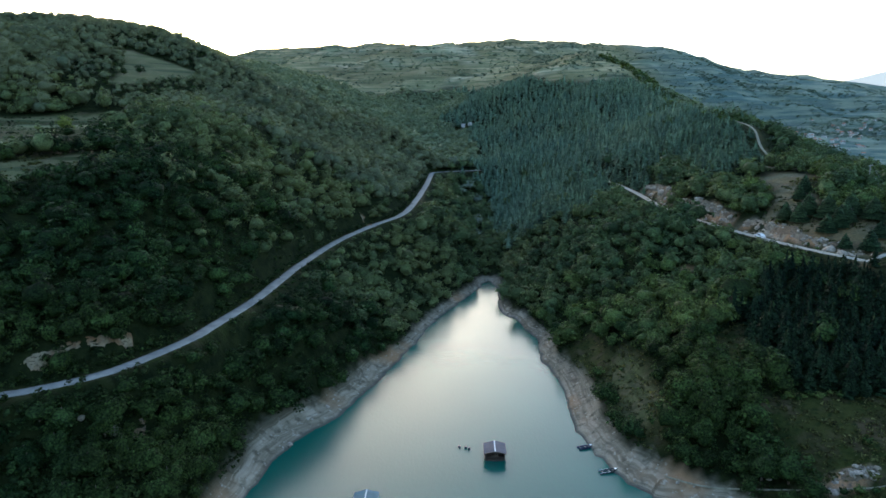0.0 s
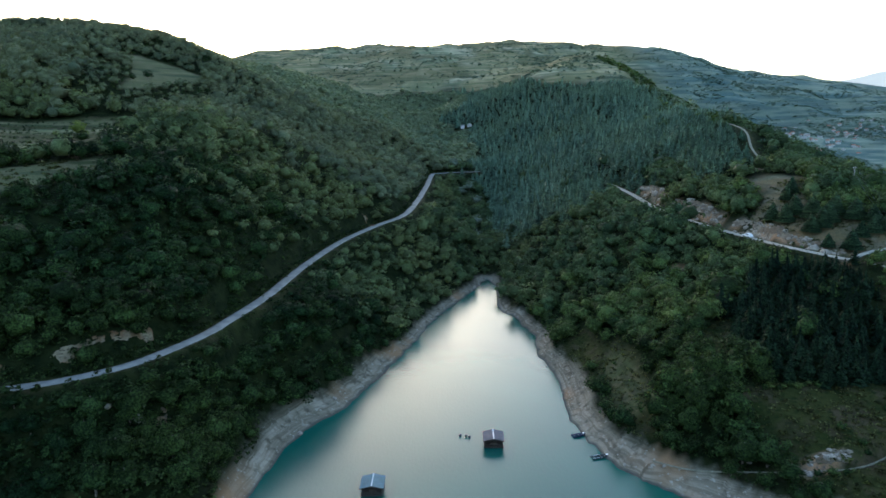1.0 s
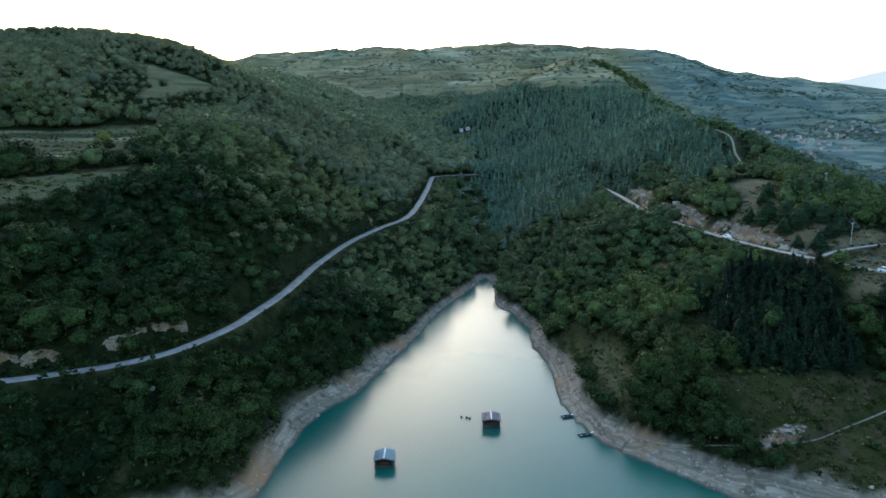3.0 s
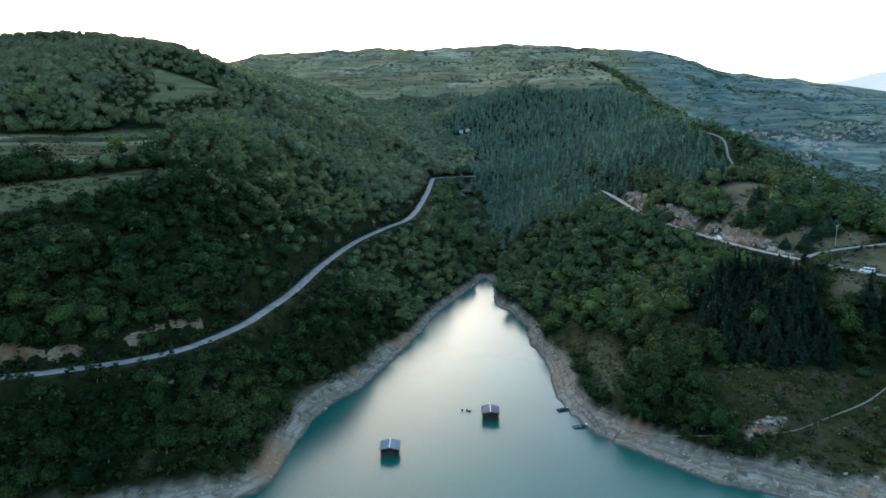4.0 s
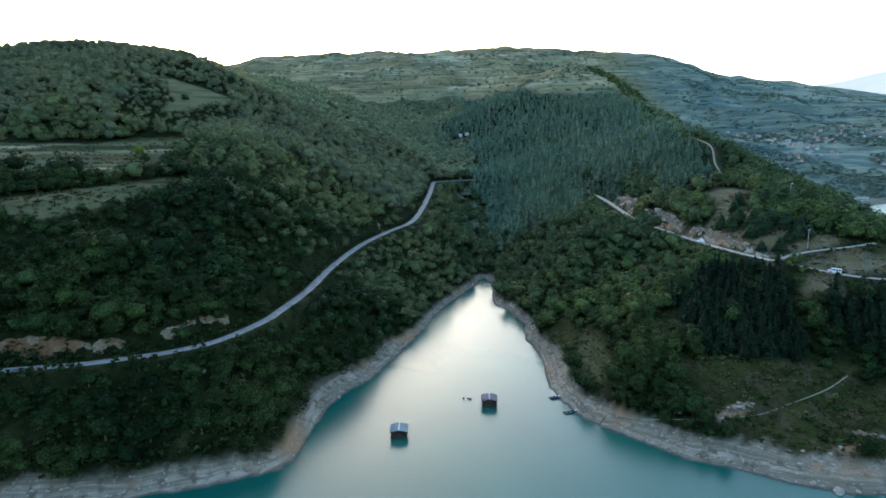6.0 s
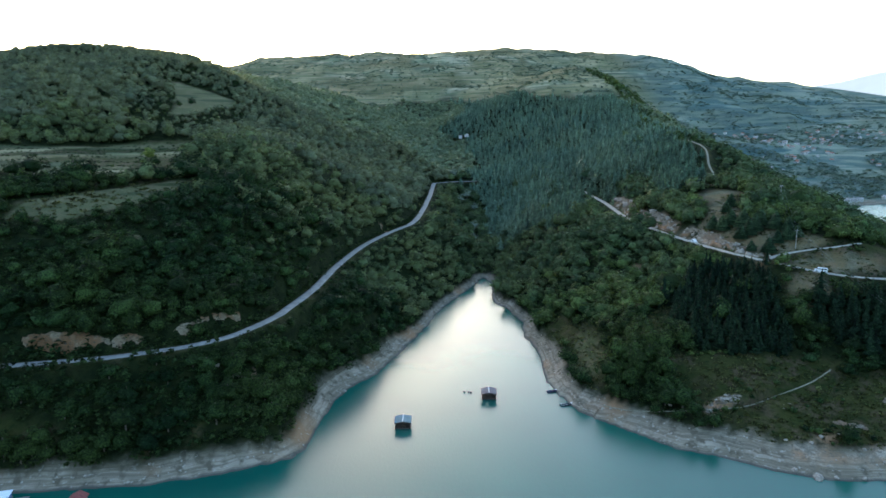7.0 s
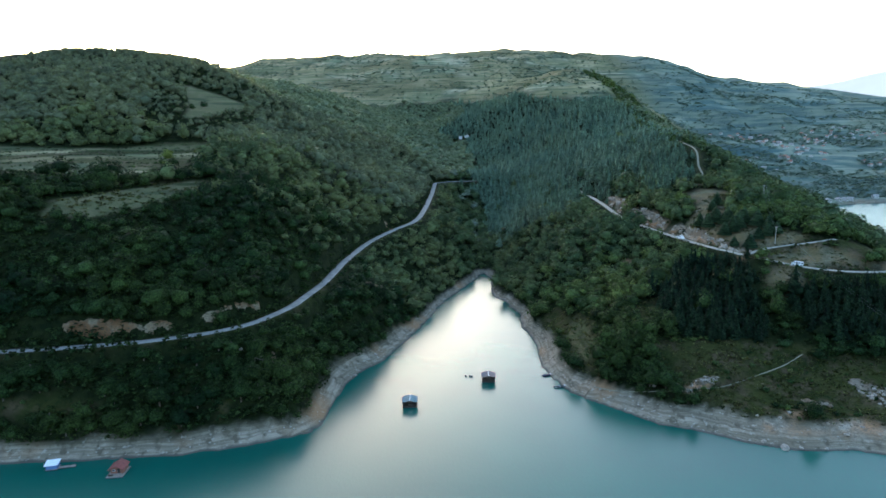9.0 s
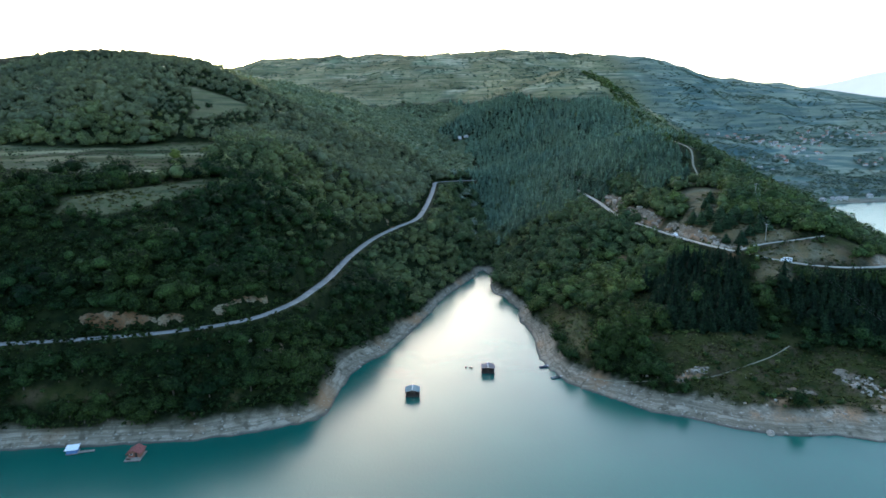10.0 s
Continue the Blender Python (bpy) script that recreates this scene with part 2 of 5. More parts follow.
HILL_ROAD = [(215, 205, 30), (200, 180, 31.5), (182, 169, 32.5), (167, 165.8, 33), (152.2, 166.2, 34), (140.4, 172.6, 35), (126.8, 184, 37), (115.8, 205.2, 38),
             (108.4, 241.8, 38.6), (100, 281.8, 41), (99.2, 343.3, 45), (94.3, 433.5, 49)]
BRANCH_ROAD = [(126.8, 184, 37), (134, 187, 38.6), (144.3, 188.4, 40), (156.8, 185.8, 42), (167.2, 187.5, 43)]
RIDGE_TRACK = [(141, 290, 60), (156, 306, 62), (163, 330, 68), (172, 360, 77.5), (172, 395, 83)]
FOOT_PATH = [(46, 122, 3.2), (53.6, 117.4, 3.4), (65.3, 114.9, 4.2), (76.5, 111.8, 6), (86.9, 111.7, 7), (98, 116.4, 8), (111.7, 121.7, 10), (121.4, 127.3, 12)]

LEFT_SLOPE = [(-142, 132, 47), (-121, 128, 44), (-111, 147, 48), (-98, 162, 52), (-84, 187, 53), (-64, 217, 43), (-127, 116, 33),
              (-107, 122, 32), (-90, 132, 37), (-77, 159, 39), (-63, 278, 50), (-40, 303, 41), (-105, 220, 70), (-66, 268, 55),
              (-139, 155, 60), (-150, 194, 69), (-99, 262, 78), (-165, 215, 74), (-215, 150, 68), (-300, 140, 70)]
LEFT_BANK = [(-123, 94, 14), (-101, 95.6, 14), (-84, 105, 15), (-66, 117, 17), (-57, 150, 18), (-39, 180, 19), (-25, 261, 20),
             (-54, 103, 10), (-46, 151, 9), (-86, 95, 6), (-29, 249, 14), (-5, 300, 14), (2, 340, 22)]
LEFT_CREST = [(-188, 290, 89), (-149, 289, 85), (-128, 327, 92), (-92, 302, 82), (-66, 417, 71), (-234, 345, 122), (-217, 390, 136), (-190, 378, 121),
              (-163, 337, 107.5), (-200, 305, 100), (-143, 349, 104), (-104, 341, 84), (-36, 507, 72), (-330, 430, 146), (-270, 430, 147),
              (-215, 430, 146), (-325, 520, 165), (-280, 520, 163), (-240, 520, 158), (-205, 520, 148), (-300, 330, 111), (-160, 440, 129), (-120, 520, 100), (-320, 240, 86), (-80, 620, 100),
              (-370, 570, 160), (-240, 580, 154), (-420, 430, 150), (-150, 640, 122)]
VALLEY_LINE = [(21, 332, 1.5), (24, 380, 9), (22, 430, 19), (18, 465, 28), (10, 560, 46), (0, 700, 66), (-40, 900, 105)]
RIGHT_BANK = [(62, 136, 14), (79, 113, 7.9), (66, 120.6, 3.5), (63, 201, 18), (56, 156, 12), (70, 141, 16), (83, 152, 16), (104, 104, 7.2), (119, 125, 9.3),
              (100, 125, 12), (150, 112, 9), (150, 140, 21), (78, 212.5, 24), (88, 202, 25), (106, 157, 22), (97, 149, 20), (81, 245, 37),
              (45, 215, 9), (50, 260, 17), (48, 310, 20), (60, 350, 30), (61, 158, 18)]
RIGHT_SLOPE = [(130, 178.5, 42), (146, 194, 45), (141, 238, 53), (139, 258, 56), (157, 309, 61.6), (153, 296, 58), (163, 326, 65), (174, 367, 79),
               (152, 392, 76), (109, 289, 47), (135, 317, 61), (83, 384, 46), (80, 490, 51), (168, 503, 86), (168, 628, 111), (157, 761, 139)]
RIGHT_CREST = [(247, 800, 136), (221, 620, 107), (196, 450, 85), (192, 380, 73), (191, 330, 63), (190, 290, 57), (190, 240, 47), (192, 210, 39), (205, 190, 29),
               (165, 182, 41), (240, 300, 28), (260, 420, 36), (300, 600, 45), (330, 800, 60)]
FAR_HILL = [(161, 950, 175), (197, 950, 184), (234, 970, 178), (270, 970, 167), (60, 800, 118), (100, 1150, 190), (-150, 800, 140), (-300, 1000, 165),
            (-40, 1250, 210), (-400, 1400, 235)]
SKYLINE = [(-815, 1900, 240), (-697, 1900, 262), (-510, 1900, 295), (-304, 1900, 292), (-98, 1900, 301), (125, 1900, 305), (210, 1900, 307), (382, 1900, 296),
           (434, 1880, 299), (471, 1600, 266), (589, 1600, 255), (693, 1600, 225), (813, 1600, 206), (918, 1600, 194), (1171, 1600, 159), (1700, 1650, 140)]
FAR_BASIN = [(434, 700, 6), (545, 730, 9), (700, 720, 8), (600, 1000, 58), (900, 1000, 52), (420, 1100, 90), (800, 1300, 112), (1200, 1200, 80),
             (1500, 700, 60), (0, 2600, 230), (900, 2600, 120), (-1200, 2600, 200), (2000, 2600, 90)]
AROUND = [(-700, 300, 100), (-1000, 1000, 150), (-1500, 100, 110), (-1000, -800, 150), (0, -900, 160), (1000, -900, 160), (1700, 0, 120), (-700, 100, 60)]


def spline_of(points):
    """A smooth sheet through the points (a thin-plate spline with a little give)."""
    p = np.array(points, float)
    n, xy = len(p), p[:, :2] / 100
    d2 = ((xy[:, None] - xy[None]) ** 2).sum(-1)
    k = 0.5 * d2 * np.log(d2 + 1e-9) + np.eye(n) * 0.004
    q = np.c_[np.ones(n), xy]
    a = np.block([[k, q], [q.T, np.zeros((3, 3))]])
    w = np.linalg.solve(a, np.r_[p[:, 2], np.zeros(3)])

    def height(x, y):
        out = w[n] + w[n + 1] * x / 100 + w[n + 2] * y / 100
        for (px, py), wi in zip(xy, w[:n]):
            r2 = (x / 100 - px) ** 2 + (y / 100 - py) ** 2
            out = out + wi * 0.5 * r2 * np.log(r2 + 1e-9)
        return out
    return height


def resample(line, step):
    """Points every step metres along a polyline, smoothed by a Catmull-Rom curve."""
    p = np.array(line, float)
    e = np.vstack([2 * p[0] - p[1], p, 2 * p[-1] - p[-2]])
    out = []
    for i in range(1, len(e) - 2):
        m = max(1, int(np.linalg.norm(e[i + 1] - e[i]) / step))
        t = np.arange(m)[:, None] / m
        a, b, c, d = e[i - 1], e[i], e[i + 1], e[i + 2]
        out.append(0.5 * (2 * b + (c - a) * t + (2 * a - 5 * b + 4 * c - d) * t ** 2 + (3 * b - a - 3 * c + d) * t ** 3))
    return np.vstack(out + [p[-1:]])


def distance_to(line, x, y):
    """Distance to a polyline in plan, the height of its nearest point, and the side (+1: to its left)."""
    line = np.asarray(line, float)
    best, z, side = np.full(np.shape(x), 1e9), np.zeros(np.shape(x)), np.ones(np.shape(x))
    for a, b in zip(line[:-1], line[1:]):
        v = b[:2] - a[:2]
        t = np.clip(((x - a[0]) * v[0] + (y - a[1]) * v[1]) / (v @ v + 1e-12), 0, 1)
        ox, oy = x - a[0] - t * v[0], y - a[1] - t * v[1]
        d = np.hypot(ox, oy)
        near = d < best
        best = np.where(near, d, best)
        if line.shape[1] > 2:
            z = np.where(near, a[2] + t * (b[2] - a[2]), z)
        side = np.where(near, np.sign(v[0] * oy - v[1] * ox), side)
    return best, z, side


def within(outline, x, y):
    inside = np.zeros(np.shape(x), bool)
    p = outline + outline[:1]
    for (ax, ay), (bx, by) in zip(p[:-1], p[1:]):
        if ay != by:
            cross = (ay > y) != (by > y)
            inside ^= cross & (x < ax + (y - ay) * (bx - ax) / (by - ay))
    return inside


def within_lake(x, y):
    return within(LAKE, x, y)


def lattice(ix, iy, seed):
    h = (ix.astype(np.int64) * 374761393 + iy.astype(np.int64) * 668265263 + seed * 982451653) & 0xFFFFFFFF
    h = ((h ^ (h >> 13)) * 1274126177) & 0xFFFFFFFF
    return ((h ^ (h >> 16)) & 0xFFFF) / 65535.0 * 2 - 1


def rough(x, y, size, seed=0, octaves=4):
    """Uneven ground: value noise from -1 to 1, its largest bumps of the given size."""
    out, amp, total = 0.0, 1.0, 0.0
    for k in range(octaves):
        u, v = x / size + 17.3 * k, y / size - 9.1 * k
        iu, iv = np.floor(u), np.floor(v)
        fu, fv = u - iu, v - iv
        fu, fv = fu * fu * (3 - 2 * fu), fv * fv * (3 - 2 * fv)
        a = lattice(iu, iv, seed + k) * (1 - fu) + lattice(iu + 1, iv, seed + k) * fu
        b = lattice(iu, iv + 1, seed + k) * (1 - fu) + lattice(iu + 1, iv + 1, seed + k) * fu
        out = out + amp * (a * (1 - fv) + b * fv)
        total += amp
        amp, size = amp * 0.5, size * 0.5
    return out / total


def ease(a, b, v):
    t = np.clip((v - a) / (b - a), 0, 1)
    return t * t * (3 - 2 * t)


SHORE_SAMPLES = [(x, y, 0.0) for x, y in resample(LEFT_SHORE[1:], 22)[:, :2]] + [(x, y, 0.0) for x, y in resample(RIGHT_SHORE, 22)[:, :2]] + \
    [(x, y, 0.0) for x, y in FAR_SHORE[:4]]
lie_of_land = spline_of([p for line in (VALLEY_ROAD, HILL_ROAD, BRANCH_ROAD, RIDGE_TRACK, LEFT_SLOPE, LEFT_BANK, LEFT_CREST, VALLEY_LINE, RIGHT_BANK,
                                        RIGHT_SLOPE, RIGHT_CREST, FAR_HILL, SKYLINE, FAR_BASIN, AROUND) for p in line[::1]] + SHORE_SAMPLES)
ROADS = [(resample(VALLEY_ROAD, 3), 1.9), (resample(HILL_ROAD, 3), 1.8), (resample(BRANCH_ROAD, 3), 1.3), (resample(RIDGE_TRACK, 3), 1.2), (resample(FOOT_PATH, 2), 0.4)]
SHORE_LINE = np.array(LAKE + LAKE[:1], float)


def shore_distance(x, y):
    """Metres from the water's edge: positive on land."""
    d, _, _ = distance_to(SHORE_LINE, x, y)
    d = d + 1.1 * rough(x, y, 9, 5, 3)
    return np.where(within_lake(x, y), -np.abs(d), np.abs(d))


def bank_reach(x, y):
    """How far the bare bank reaches inland from the water."""
    wide = 6.2 - 2.8 * ease(170, 260, y) - 0.8 * (x < 0) + 1.3 * ease(40, 75, x)
    return wide * (1 + 0.55 * rough(x, y, 24, 12, 4))


def ground(x, y, fine=True):
    """Height of the ground."""
    x, y = np.asarray(x, float), np.asarray(y, float)
    d = shore_distance(x, y)
    h = lie_of_land(x, y)
    far = ease(300, 1500, np.hypot(x, y))
    h = h + rough(x, y, 60, 1, 4) * (2.0 * ease(5, 60, d) + 14 * far) + rough(x, y, 420, 8, 3) * 16 * ease(700, 1500, y)
    bank = 0.52 * d + 0.25 * np.sin(d * 2.6 + rough(x, y, 25, 3, 2) * 3)
    if fine:
        bank = bank + 0.45 * rough(x, y, 3.5, 2, 3) * ease(0, 3, d)
        h = h + 0.35 * rough(x, y, 5, 4, 3)
    w = ease(3, np.where(x < 20, 15, 22), d)
    h = np.maximum(h, np.minimum(0.35 * d, 4))
    land = bank * (1 - w) + h * w
    for line, half in ROADS:
        rd, rz, side = distance_to(line, x, y)
        shelf = np.where((side > 0) & (half > 1.85), 2.4, np.where((side < 0) & (half > 1.75) & (half < 1.85), 2.0, 0.9))  # a level shelf under the cuttings
        cut = ease(half + shelf, half + (5.2 if half > 1 else 1.5), rd)
        land = np.where(d > 1, rz * (1 - cut) + land * cut, land)
    return np.where(d > 0, np.maximum(land, 0.02), np.maximum(0.45 * d, -9))

# ---- the ground: one sheet to the horizon ----
def mesh_object(name, verts, faces, mat, parent=None, smooth=False):
    """A mesh object from arrays; faces all have the same number of corners."""
    me = bpy.data.meshes.new(name)
    verts, faces = np.asarray(verts, np.float32), np.asarray(faces, np.int32)
    me.vertices.add(len(verts))
    me.vertices.foreach_set("co", verts.ravel())
    me.loops.add(faces.size)
    me.loops.foreach_set("vertex_index", faces.ravel())
    me.polygons.add(len(faces))
    me.polygons.foreach_set("loop_start", np.arange(0, faces.size, faces.shape[1], dtype=np.int32))
    if smooth:
        me.polygons.foreach_set("use_smooth", np.ones(len(faces), bool))
    me.update(calc_edges=True)
    me.materials.append(mat)
    ob = new(name, me)
    ob.parent = parent
    return ob


def steps(dense_from, dense_to, step, low, high, growth=1.07):
    """Coordinates that lie dense in the middle and ever wider apart towards both ends."""
    mid = list(np.arange(dense_from, dense_to + step, step))
    s = step
    while mid[-1] < high:
        s *= growth
        mid.append(mid[-1] + s)
    s = step
    while mid[0] > low:
        s *= growth
        mid.insert(0, mid[0] - s)
    return np.array(mid)


# Open ground: (x, y, half length along x, half length along y, turn in degrees)
MEADOWS = [(150, 100, 26, 16, 0),
           (100, 119, 31, 15, 4), (130, 114, 24, 14, 4), (49, 158, 6, 22, -5), (80, 134, 10, 4, 0), (112, 131, 22, 4, -4), (98, 100, 20, 7, -12), (122, 97, 18, 9, 0), (-126, 92.5, 15, 2.0, 2), (-86.8, 96, 0.9, 5, 0), (-74, 100, 1.1, 5, -28), (139, 258, 12, 12, 0), (133, 163, 9, 7, 0), (150, 177, 20, 6, -5), (150, 290, 10, 8, 0),
           (45, 188, 5, 17, 3), (75, 157, 3.6, 15, -25), (84, 216, 4, 4, 0), (180, 186, 16, 7, 20), (34, 600, 4, 26, 5), (90, 385, 4, 20, 10), (56, 545, 6, 4, 0), (25, 738, 14, 8, 0)]
CLIFFS = [(126.2, 197, 2.8, 12, 27), (117.5, 224.6, 3.0, 20, 11), (109.6, 263, 2.8, 21, 12), (105, 312, 2.4, 22, 0), (80, 113.5, 5, 2.0, 10), (136, 101, 4, 8, 30)]
ROCKS = [(-124, 113.2, 22, 1.05, 4), (-81, 125.4, 7, 1.0, 42), (-65.2, 164, 0.8, 8, 8), (-58.2, 235, 0.7, 10, 8), (-38, 289, 0.8, 8, 40), (118, 88, 24, 3, 0), (-70, 117, 4, 1.3, 30),
         (190, 178, 10, 4, 30), (96, 92, 8, 3, 20), (84, 216, 3, 3, 0)] + CLIFFS
# Clearings in the woods, as outlines
TERRACES = [(-275, 236), (-214, 255), (-170, 294), (-140, 301), (-126, 236), (-150, 217), (-168, 208), (-190, 194), (-275, 172)]
HAY_MEADOW = [(-160, 154), (-142, 155), (-124, 175), (-107, 201), (-113, 211), (-131, 203), (-149, 181), (-162, 168)]
HIGH_MEADOW = [(-192, 390), (-181, 396), (-146, 394), (-147, 370), (-153, 346), (-157, 332), (-168, 326), (-180, 364)]
SPUR_CLEARING = [(119, 234), (129, 248), (141, 250), (144, 240), (134, 224), (142, 205), (165, 190), (134, 188), (126, 190), (119, 208)]


def clearing(x, y, outline):
    """1 inside a clearing, 0 outside, with an uneven edge."""
    d, _, _ = distance_to(np.array(outline + outline[:1], float), x, y)
    d = np.where(within(outline, x, y), d, -d) + 4 * rough(x, y, 12, 24, 3)
    return ease(-2, 2, d)


def field_strip(x, y):
    """The terraces follow the lie of the slope: a number that grows by one from strip to strip."""
    return (lie_of_land(x, y) + 0.9 * rough(x, y, 40, 61, 2)) / 1.5


def spots(x, y, places, edge=0.35):
    """1 inside the given ovals, 0 outside, with an uneven edge."""
    out = np.zeros(np.shape(x))
    wob = rough(x, y, 11, 21, 3) * 0.45
    for cx, cy, rx, ry, turn in places:
        c, s = math.cos(radians(turn)), math.sin(radians(turn))
        u, v = ((x - cx) * c + (y - cy) * s) / rx, (-(x - cx) * s + (y - cy) * c) / ry
        out = np.maximum(out, 1 - ease(1 - edge, 1 + edge, np.hypot(u, v) + wob))
    return out


def wood_limit(x):
    """How far up the valley the closed forest reaches."""
    return np.interp(x, (-400, -200, -130, -60, 16, 58, 122, 177, 228, 300), (700, 860, 945, 985, 990, 910, 765, 690, 735, 620))


def far_fields(x, y):
    """Patches of open land on the far hills."""
    patches = ease(-0.06, 0.10, rough(x * 0.35, y, 48, 31, 3) + 0.20 - 0.30 * ease(300, 450, x - 0.12 * y))
    high = ease(-15, 25, y - wood_limit(x)) * (x < 400)
    low = ease(890, 1000, y) * ease(320, 400, x)
    return patches * np.maximum(high, low)


gx, gy = steps(-255, 235, 2.4, -4300, 4300), steps(66, 420, 2.4, -1500, 4300, 1.045)
X, Y = np.meshgrid(gx, gy)
Z = ground(X, Y)
D = shore_distance(X, Y)
near_road = np.full(X.shape, 99.0)
for line, half in ROADS:
    near_road = np.minimum(near_road, distance_to(line, X, Y)[0] - half)
slope = np.hypot(np.gradient(Z, axis=1) / np.gradient(X, axis=1), np.gradient(Z, axis=0) / np.gradient(Y, axis=0))
bare = 1 - ease(-1.0, 1.5, D - bank_reach(X, Y))
open_land = np.maximum(spots(X, Y, MEADOWS), far_fields(X, Y))
clearings = [clearing(X, Y, o) for o in (TERRACES, HAY_MEADOW, HIGH_MEADOW, SPUR_CLEARING)]
open_land = np.maximum.reduce([open_land * (1 - 0.7 * ease(310, 420, X - 0.1 * (Y - 700)))] + clearings)
open_land = np.maximum(open_land, (1 - ease(0.3, 1.6, near_road)) * 0.7)
stony = spots(X, Y, ROCKS[5:6] + ROCKS[7:]) * ease(-0.35, 0.1, rough(X, Y, 6, 14, 3))
bare_earth = spots(X, Y, [(150, 177, 24, 8, -5), (133, 163, 9, 7, 0), (139, 258, 12, 12, 0), (150, 290, 10, 8, 0)])
stony = np.maximum(stony, 0.36 * np.maximum(bare_earth, clearing(X, Y, SPUR_CLEARING)) * (0.8 + 0.4 * rough(X, Y, 5, 15, 3)))  # thin stony soil on the spur
dry = 0.95 * far_fields(X, Y) * (0.5 + 0.5 * ease(-0.5, 0.4, rough(X * 0.4, Y, 40, 33, 4))) * (1 - 0.85 * ease(310, 420, X - 0.1 * (Y - 700)))
strip_no = np.floor(field_strip(X, Y))
crop = lattice(strip_no, np.floor(X / 60 + strip_no * 0.37), 3)
dry = np.maximum(dry, clearings[0] * np.where(crop > 0.25, 0.85, np.where(crop > -0.3, 0.45, 0.15)))
dry = np.maximum(dry, clearings[1] * (0.42 + 0.16 * rough(X, Y, 18, 35, 3)))
dry = np.maximum(dry, 0.5 * clearings[2])
dry = np.maximum(dry, clearings[3] * (0.24 + 0.14 * rough(X, Y, 12, 37, 3)))
dry = np.maximum(dry, 0.26 * spots(X, Y, [(139, 258, 12, 12, 0), (150, 177, 20, 6, -5), (133, 163, 9, 7, 0), (49, 158, 6, 22, -5)]))
blue_haze = ease(310, 420, X - 0.1 * (Y - 700)) * (0.75 + 0.25 * rough(X * 0.4, Y, 90, 36, 3))  # haze painted bluish green on the slopes round the village
hazed_pasture = np.maximum(ease(0, 60, Y - wood_limit(X)), ease(330, 420, X))  # rough grazing far off, grey-green, with haze lightening its colour
n_x, n_y = len(gx), len(gy)
index = np.arange(n_x * n_y).reshape(n_y, n_x)
quads = np.stack([index[:-1, :-1], index[:-1, 1:], index[1:, 1:], index[1:, :-1]], -1).reshape(-1, 4)
land = mesh_object("ground", np.stack([X, Y, Z], -1).reshape(-1, 3), quads, GROUND, smooth=True)
layer = land.data.attributes.new("cover", "FLOAT_COLOR", "POINT")
layer.data.foreach_set("color", np.stack([bare, open_land, stony, np.ones_like(bare)], -1).astype(np.float32).ravel())
layer = land.data.attributes.new("dry", "FLOAT", "POINT")
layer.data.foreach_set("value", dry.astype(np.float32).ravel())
layer = land.data.attributes.new("hazed_pasture", "FLOAT", "POINT")
layer.data.foreach_set("value", hazed_pasture.astype(np.float32).ravel())
layer = land.data.attributes.new("blue_haze", "FLOAT", "POINT")
layer.data.foreach_set("value", blue_haze.astype(np.float32).ravel())
tagged(land, "hilly ground with forest floor, dry meadows and bare pale lake banks", "ground", kind="structure")

water = mesh_object("water", [(-4300, -1500, 0), (4300, -1500, 0), (4300, 4300, 0), (-4300, 4300, 0)], [(0, 1, 2, 3)], WATER)
tagged(water, "calm turquoise reservoir water reflecting the pale evening sky", "lake", kind="structure")


def strip(name, line, half, mat, label, lift=0.07):
    """A road laid on the ground: a cambered strip with thickness."""
    n = len(line)
    d = np.gradient(line[:, :2], axis=0)
    side = np.stack([-d[:, 1], d[:, 0]], -1) / np.linalg.norm(d, axis=1)[:, None]
    wob = 1 + 0.08 * rough(line[:, 0], line[:, 1], 7, 41, 2)
    rows = []
    for u, dz in ((-1.0, -0.25), (-0.98, 0.0), (-0.5, 0.03), (0, 0.05), (0.5, 0.03), (0.98, 0.0), (1.0, -0.25)):
        p = line[:, :2] + side * (u * half * wob)[:, None]
        rows.append(np.c_[p, line[:, 2] + lift + dz])
    v = np.stack(rows, 1).reshape(-1, 3)
    i = np.arange(n * 7).reshape(n, 7)
    f = np.stack([i[:-1, :-1], i[1:, :-1], i[1:, 1:], i[:-1, 1:]], -1).reshape(-1, 4)
    return tagged(mesh_object(name, v, f, mat, smooth=True), label, "road", kind="structure")


strip("road_valley", ROADS[0][0], 1.75, ASPHALT, "narrow worn grey asphalt road cut along the wooded slope", 0.1)
strip("road_hill", ROADS[1][0], 1.5, GRAVEL, "pale gravel road climbing along the hillside", 0.1)
strip("road_branch", ROADS[2][0], 0.95, GRAVEL, "pale gravel side road branching off up the spur", 0.16)
strip("road_track", ROADS[3][0], 0.62, TROD, "pale dirt track along the wooded ridge", 0.12)
foot = ROADS[4][0].copy()
foot[:, 2] = ground(foot[:, 0], foot[:, 1]) + 0.28
strip("road_footpath", foot, 0.18, TROD, "thin trodden footpath across the dry meadow", 0.06)


# ---- woods ----
def leaf_sprays(centres, normals, size, rng):
    """One three-cornered spray of leaves at each centre."""
    n = len(centres)
    a = np.cross(normals, rng.normal(size=(n, 3)))
    a /= np.linalg.norm(a, axis=1)[:, None] + 1e-9
    b = np.cross(normals, a)
    s = (size * rng.uniform(0.6, 1.35, n))[:, None]
    v = np.stack([centres + a * s, centres - a * s * 0.7 + b * s * 0.75, centres - a * s * 0.6 - b * s * 0.8], 1).reshape(-1, 3)
    return v, np.arange(3 * n).reshape(n, 3)


